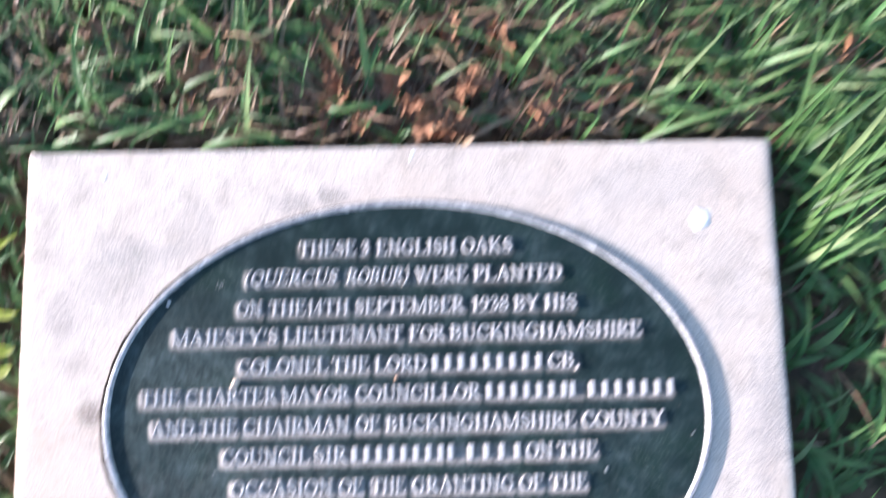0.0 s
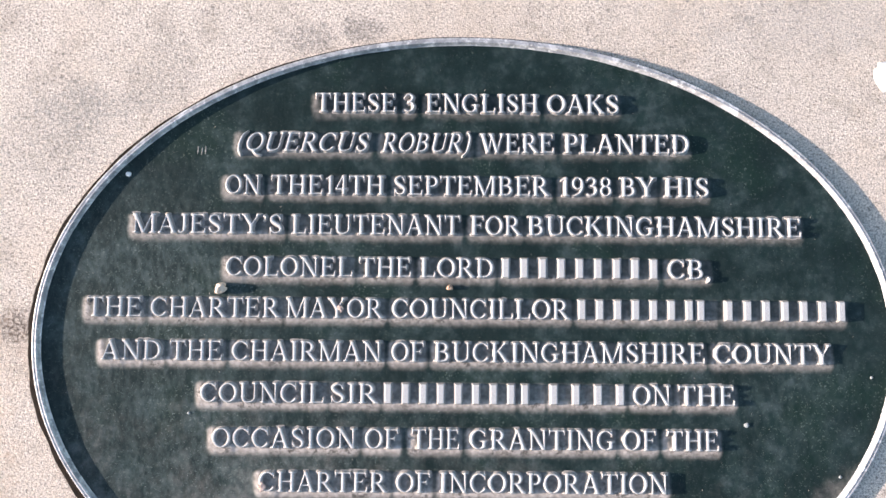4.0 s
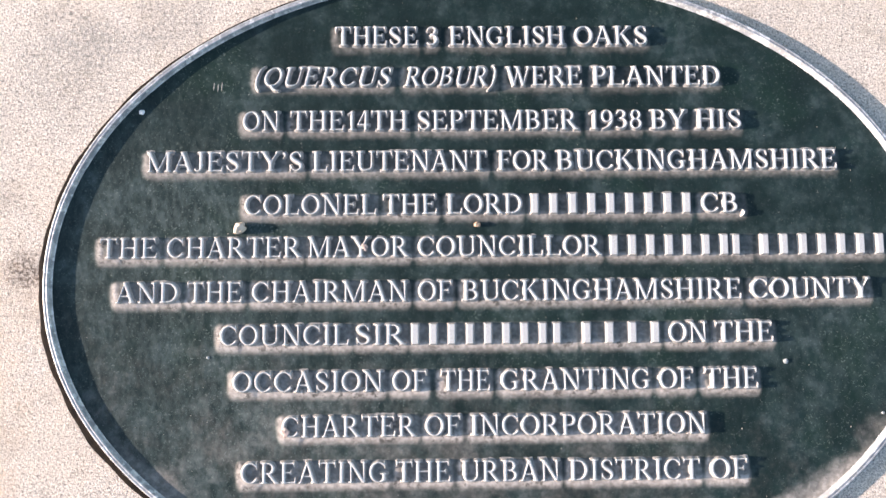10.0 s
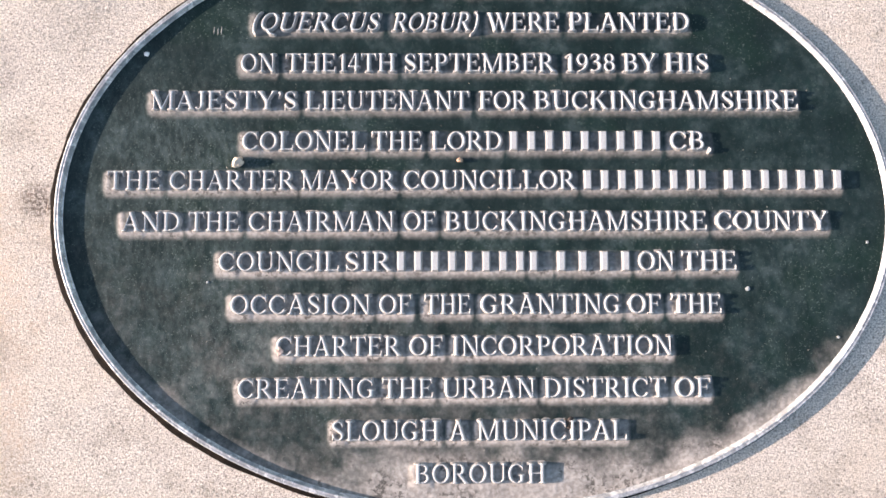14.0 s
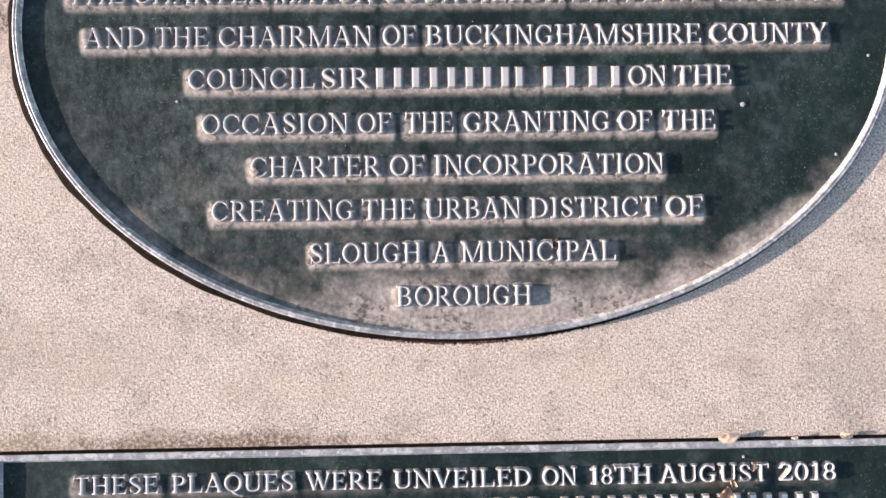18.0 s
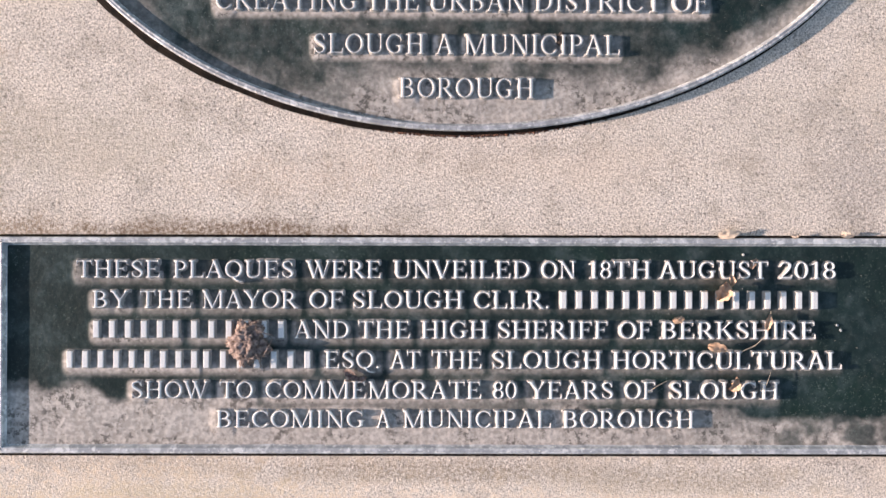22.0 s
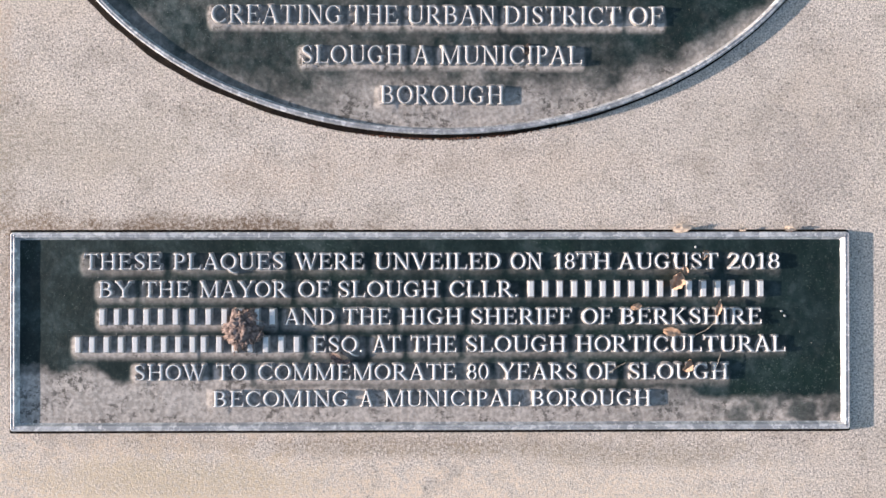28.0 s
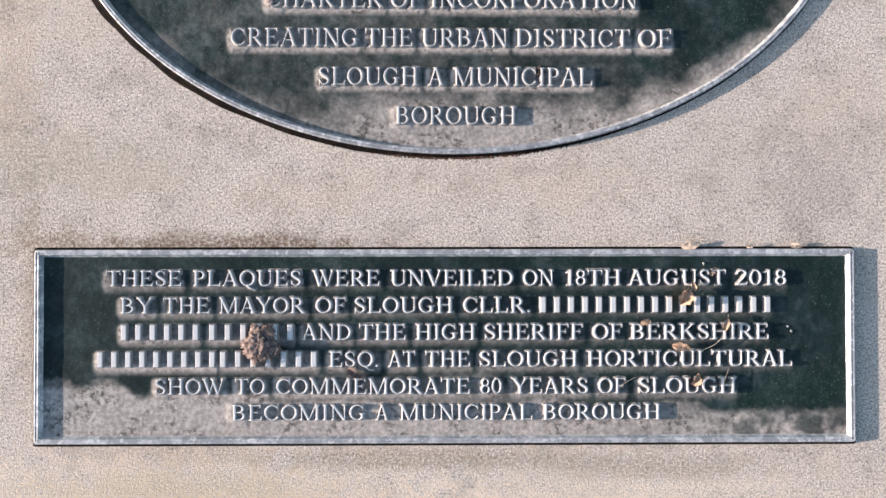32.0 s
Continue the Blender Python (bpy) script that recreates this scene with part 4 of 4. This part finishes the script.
strand("dry_stalk", [(0.0965, -0.5140, LETTER_TOP + 0.0003), (0.1010, -0.5105, LETTER_TOP + 0.0008), (0.1062, -0.5080, LETTER_TOP + 0.0003)],
       0.00014, STRAW_PALE, "thin tan bent stalk across the lettering", "stalk")


def silt_line():
    """Brown silt packed under the lowest edge of the oval plaque."""
    rnd = random.Random(9)
    bm = bmesh.new()
    for n in range(300):
        t = rnd.gauss(-0.06, 0.15)
        x, y = 0.002 + 0.2335 * math.sin(t), -0.2119 - 0.1673 * math.cos(t)
        b = bmesh.ops.create_icosphere(bm, subdivisions=1, radius=0.00025 + 0.0006 * rnd.random() ** 1.5)
        for v in b["verts"]:
            v.co = Vector((v.co.x * 1.6, v.co.y * 0.8, max(v.co.z * 0.5, 0))) + Vector((x, y - 0.0006 + rnd.gauss(0, 0.0005), 0))
    tagged(part("packed_silt", bm, RUST, smooth=True), "reddish brown silt packed under the oval plaque's edge", "silt", kind="stuff")


silt_line()


def grit():
    """Loose sand grains and specks over both plaques' fields."""
    rnd = random.Random(12)
    verts, faces = [], []
    for n in range(900):
        if n % 3:
            while True:
                x, y = rnd.uniform(-0.22, 0.22), rnd.uniform(-0.155, 0.155)
                if math.hypot(x / 0.218, y / 0.154) < 1:
                    break
            x, y = x + 0.002, y - 0.2128
        else:
            x, y = rnd.uniform(-0.225, 0.22), -0.4888 + rnd.uniform(-0.047, 0.047)
        r = 0.00010 + 0.00020 * rnd.random() ** 3
        k = len(verts)
        verts += [(x - r, y, FLOOR), (x, y - r, FLOOR), (x + r, y, FLOOR), (x, y + r, FLOOR), (x + r * 0.2, y, FLOOR + r * 1.3)]
        faces += [(k, k + 1, k + 4), (k + 1, k + 2, k + 4), (k + 2, k + 3, k + 4), (k + 3, k, k + 4)]
    tagged(raw("grit", verts, faces, GRIT), "scattered pale sand grains on the plaques", "grit", kind="stuff")


grit()


# ---- grass ----
def blades(count, seed, area, tall, wide, lean, way=(0.9, 1.3)):
    """Verts and faces of bent, tapering, keeled blades rooted outside the slab."""
    rnd = random.Random(seed)
    verts, faces, made, tries = [], [], 0, 0
    while made < count and tries < count * 6:
        tries += 1
        x, y = area(rnd)
        if abs(x) < SLAB_X + 0.006 and SLAB_Y0 - 0.006 < y < SLAB_Y1 + 0.006:
            continue
        h = tall[0] + (tall[1] - tall[0]) * rnd.random() ** 1.6
        w = wide[0] + (wide[1] - wide[0]) * rnd.random()
        ang = rnd.gauss(*way)
        dx, dy = math.cos(ang), math.sin(ang)
        bend = lean[0] + (lean[1] - lean[0]) * rnd.random()
        spin = rnd.uniform(-0.6, 0.6)
        px, py = -dy * math.cos(spin) + dx * math.sin(spin) * 0.4, dx * math.cos(spin) + dy * math.sin(spin) * 0.4
        z0, n = SOIL_Z - 0.004, 6
        spine, a, cx, cz = [], 0.15 + 0.35 * rnd.random(), 0.0, 0.0
        for i in range(n + 1):
            spine.append((x + dx * cx, y + dy * cx, z0 + cz))
            a = min(a + bend / n, 1.95)
            cx, cz = cx + math.sin(a) * h / n, cz + math.cos(a) * h / n
        if any(abs(p[0]) < SLAB_X + 0.003 and SLAB_Y0 < p[1] < 0.003 and p[2] < 0.5 for p in spine):
            continue
        if x < -SLAB_X and any(p[2] > (-SLAB_X - x) * 0.19 - 0.013 for p in spine):
            continue
        if spine[-1][2] < SOIL_Z - 0.004:
            spine = [(p[0], p[1], max(p[2], SOIL_Z - 0.002)) for p in spine]
        k = len(verts)
        for i, p in enumerate(spine[:-1]):
            u = i / n
            ww = w * (0.75 + 0.5 * u if u < 0.35 else 0.93 * (1 - u) / 0.65 + 0.03) / 2
            verts += [(p[0] + px * ww, p[1] + py * ww, p[2] + ww * 0.35), p, (p[0] - px * ww, p[1] - py * ww, p[2] + ww * 0.35)]
        verts.append(spine[-1])
        for i in range(n - 1):
            b = k + 3 * i
            faces += [(b, b + 3, b + 4, b + 1), (b + 1, b + 4, b + 5, b + 2)]
        b = k + 3 * (n - 1)
        faces += [(b, k + 3 * n, b + 1), (b + 1, k + 3 * n, b + 2)]
        made += 1
    return verts, faces


def bare(x, y):
    """How worn the turf is: thin and brown behind the middle of the slab."""
    return math.exp(-((x - 0.02) / 0.17) ** 2 - ((y - 0.05) / 0.10) ** 2)


def pick(rnd, x0, x1, y0, y1, worn):
    while True:
        x, y = rnd.uniform(x0, x1), rnd.uniform(y0, y1)
        if rnd.random() > worn * bare(x, y):
            return x, y


def near(rnd):
    while True:
        x, y = pick(rnd, -0.52, 0.58, -0.42, 0.30, 0.75)
        if x < SLAB_X or y > 0.05 or rnd.random() < 0.25:
            return x, y


def back(rnd):
    return pick(rnd, -0.48, 0.52, 0.006, 0.24, 0.8)


def back_dry(rnd):
    while True:
        x, y = pick(rnd, -0.48, 0.52, 0.006, 0.24, 0.0)
        if rnd.random() < 0.30 + 1.2 * bare(x, y):
            return x, y


def wide_area(rnd):
    r, t = 0.45 + abs(rnd.gauss(0, 0.8)), rnd.uniform(0, 2 * math.pi)
    return r * math.cos(t), r * math.sin(t) - 0.3


def right_side(rnd):
    return rnd.uniform(0.307, 0.50), rnd.uniform(-0.30, 0.12)


def left_strip(rnd):
    return rnd.uniform(-0.43, -0.304), rnd.uniform(-0.48, 0.05)


def corner_tuft(rnd):
    return rnd.uniform(0.304, 0.330), rnd.uniform(-0.115, 0.010)


def stray(rnd):
    return rnd.uniform(0.330, 0.345), rnd.uniform(-0.100, -0.085)


def grass_sheet(name, jobs, material, label):
    verts, faces = [], []
    for job in jobs:
        v, f = blades(*job)
        k = len(verts)
        verts += v
        faces += [tuple(i + k for i in q) for q in f]
    tagged(raw(name, verts, faces, material, smooth=True), label, "grass", kind="stuff")


grass_sheet("grass", [(1900, 31, near, (0.04, 0.11), (0.0032, 0.0075), (0.5, 2.0)), (520, 32, back, (0.06, 0.13), (0.0048, 0.0095), (1.3, 2.2), (0.2, 1.7)),
                      (430, 36, back, (0.035, 0.09), (0.0024, 0.0048), (0.2, 1.0), (1.4, 0.55)), (15000, 33, wide_area, (0.03, 0.09), (0.003, 0.006), (0.5, 1.9)),
                      (600, 39, left_strip, (0.02, 0.055), (0.0035, 0.0085), (1.3, 2.3), (2.0, 1.4)), (520, 38, right_side, (0.03, 0.065), (0.004, 0.0085), (1.1, 2.2), (0.7, 1.6)), (36, 34, right_side, (0.07, 0.15), (0.004, 0.0085), (0.9, 1.9)), (24, 35, corner_tuft, (0.09, 0.19), (0.0036, 0.0070), (0.35, 1.25), (0.95, 0.42)),
                      (2, 37, stray, (0.12, 0.14), (0.0065, 0.0080), (1.1, 1.3), (0.15, 0.08))],
            GREEN, "rough green meadow grass with bent blades")
grass_sheet("dead_grass", [(2200, 41, near, (0.03, 0.08), (0.0020, 0.0050), (1.4, 2.4)), (3000, 42, back_dry, (0.03, 0.085), (0.0022, 0.0062), (1.0, 2.4)),
                           (7000, 43, wide_area, (0.03, 0.08), (0.002, 0.004), (1.4, 2.4))], STRAW, "flattened brown dead grass between green blades")


def dead_leaf(x, y, z, long, wide, turn, seed, tilt):
    ob = husk(x, y, z, long, wide, turn, seed, 0.9, DEAD, "dead_leaf", "curled brown dead oak leaf in the grass", "dead leaves", 0.3)
    ob.matrix_world = pose(x, y, z, tilt, -tilt / 2, turn)
    ob["category"] = "leaf"


for spec in ((-0.165, 0.066, -0.006, 0.048, 0.018, 55, 51, 30), (-0.130, 0.070, -0.006, 0.030, 0.014, 10, 59, 20), (0.022, 0.020, -0.002, 0.026, 0.016, 25, 52, 25),
             (0.085, 0.090, -0.014, 0.040, 0.020, 120, 53, -25), (0.365, 0.075, -0.002, 0.026, 0.014, 80, 54, 35), (-0.060, 0.110, -0.016, 0.040, 0.018, 10, 55, 20),
             (0.180, 0.055, -0.016, 0.036, 0.015, 60, 56, 15), (-0.345, -0.235, -0.014, 0.040, 0.018, 80, 57, 15), (0.000, 0.060, -0.016, 0.040, 0.020, 75, 58, -15),
             (0.050, 0.018, -0.010, 0.022, 0.014, 140, 60, 10), (-0.250, 0.100, -0.012, 0.036, 0.014, 100, 64, 20), (-0.335, -0.030, -0.010, 0.032, 0.014, 95, 65, 25)):
    dead_leaf(*spec)
scraps = random.Random(77)
for n in range(26):
    dead_leaf(scraps.gauss(0.035, 0.055), 0.014 + abs(scraps.gauss(0.035, 0.03)), scraps.uniform(-0.018, -0.004), scraps.uniform(0.014, 0.034), scraps.uniform(0.008, 0.016),
              scraps.uniform(0, 180), 80 + n, scraps.uniform(-30, 30))


def broad_leaf(x, y, z, long, wide, turn, seed, tilt=-13):
    ob = husk(x, y, z, long, wide, turn, seed, 0.3, BROAD, "weed_leaf", "bright yellow-green broad weed leaf beside the slab", "weed leaves")
    ob.matrix_world = pose(x, y, z, 0, tilt, turn)
    ob["category"] = "leaf"


for spec in ((-0.3235, -0.128, -0.009, 0.046, 0.009, 6, 61), (-0.3240, -0.158, -0.008, 0.046, 0.013, 14, 62), (-0.3245, -0.176, -0.009, 0.046, 0.011, 24, 63),
             (-0.3235, -0.290, -0.010, 0.044, 0.006, 18, 66), (-0.3235, -0.312, -0.010, 0.044, 0.005, 12, 67), (-0.3230, -0.072, -0.011, 0.040, 0.005, 30, 68)):
    broad_leaf(*spec)
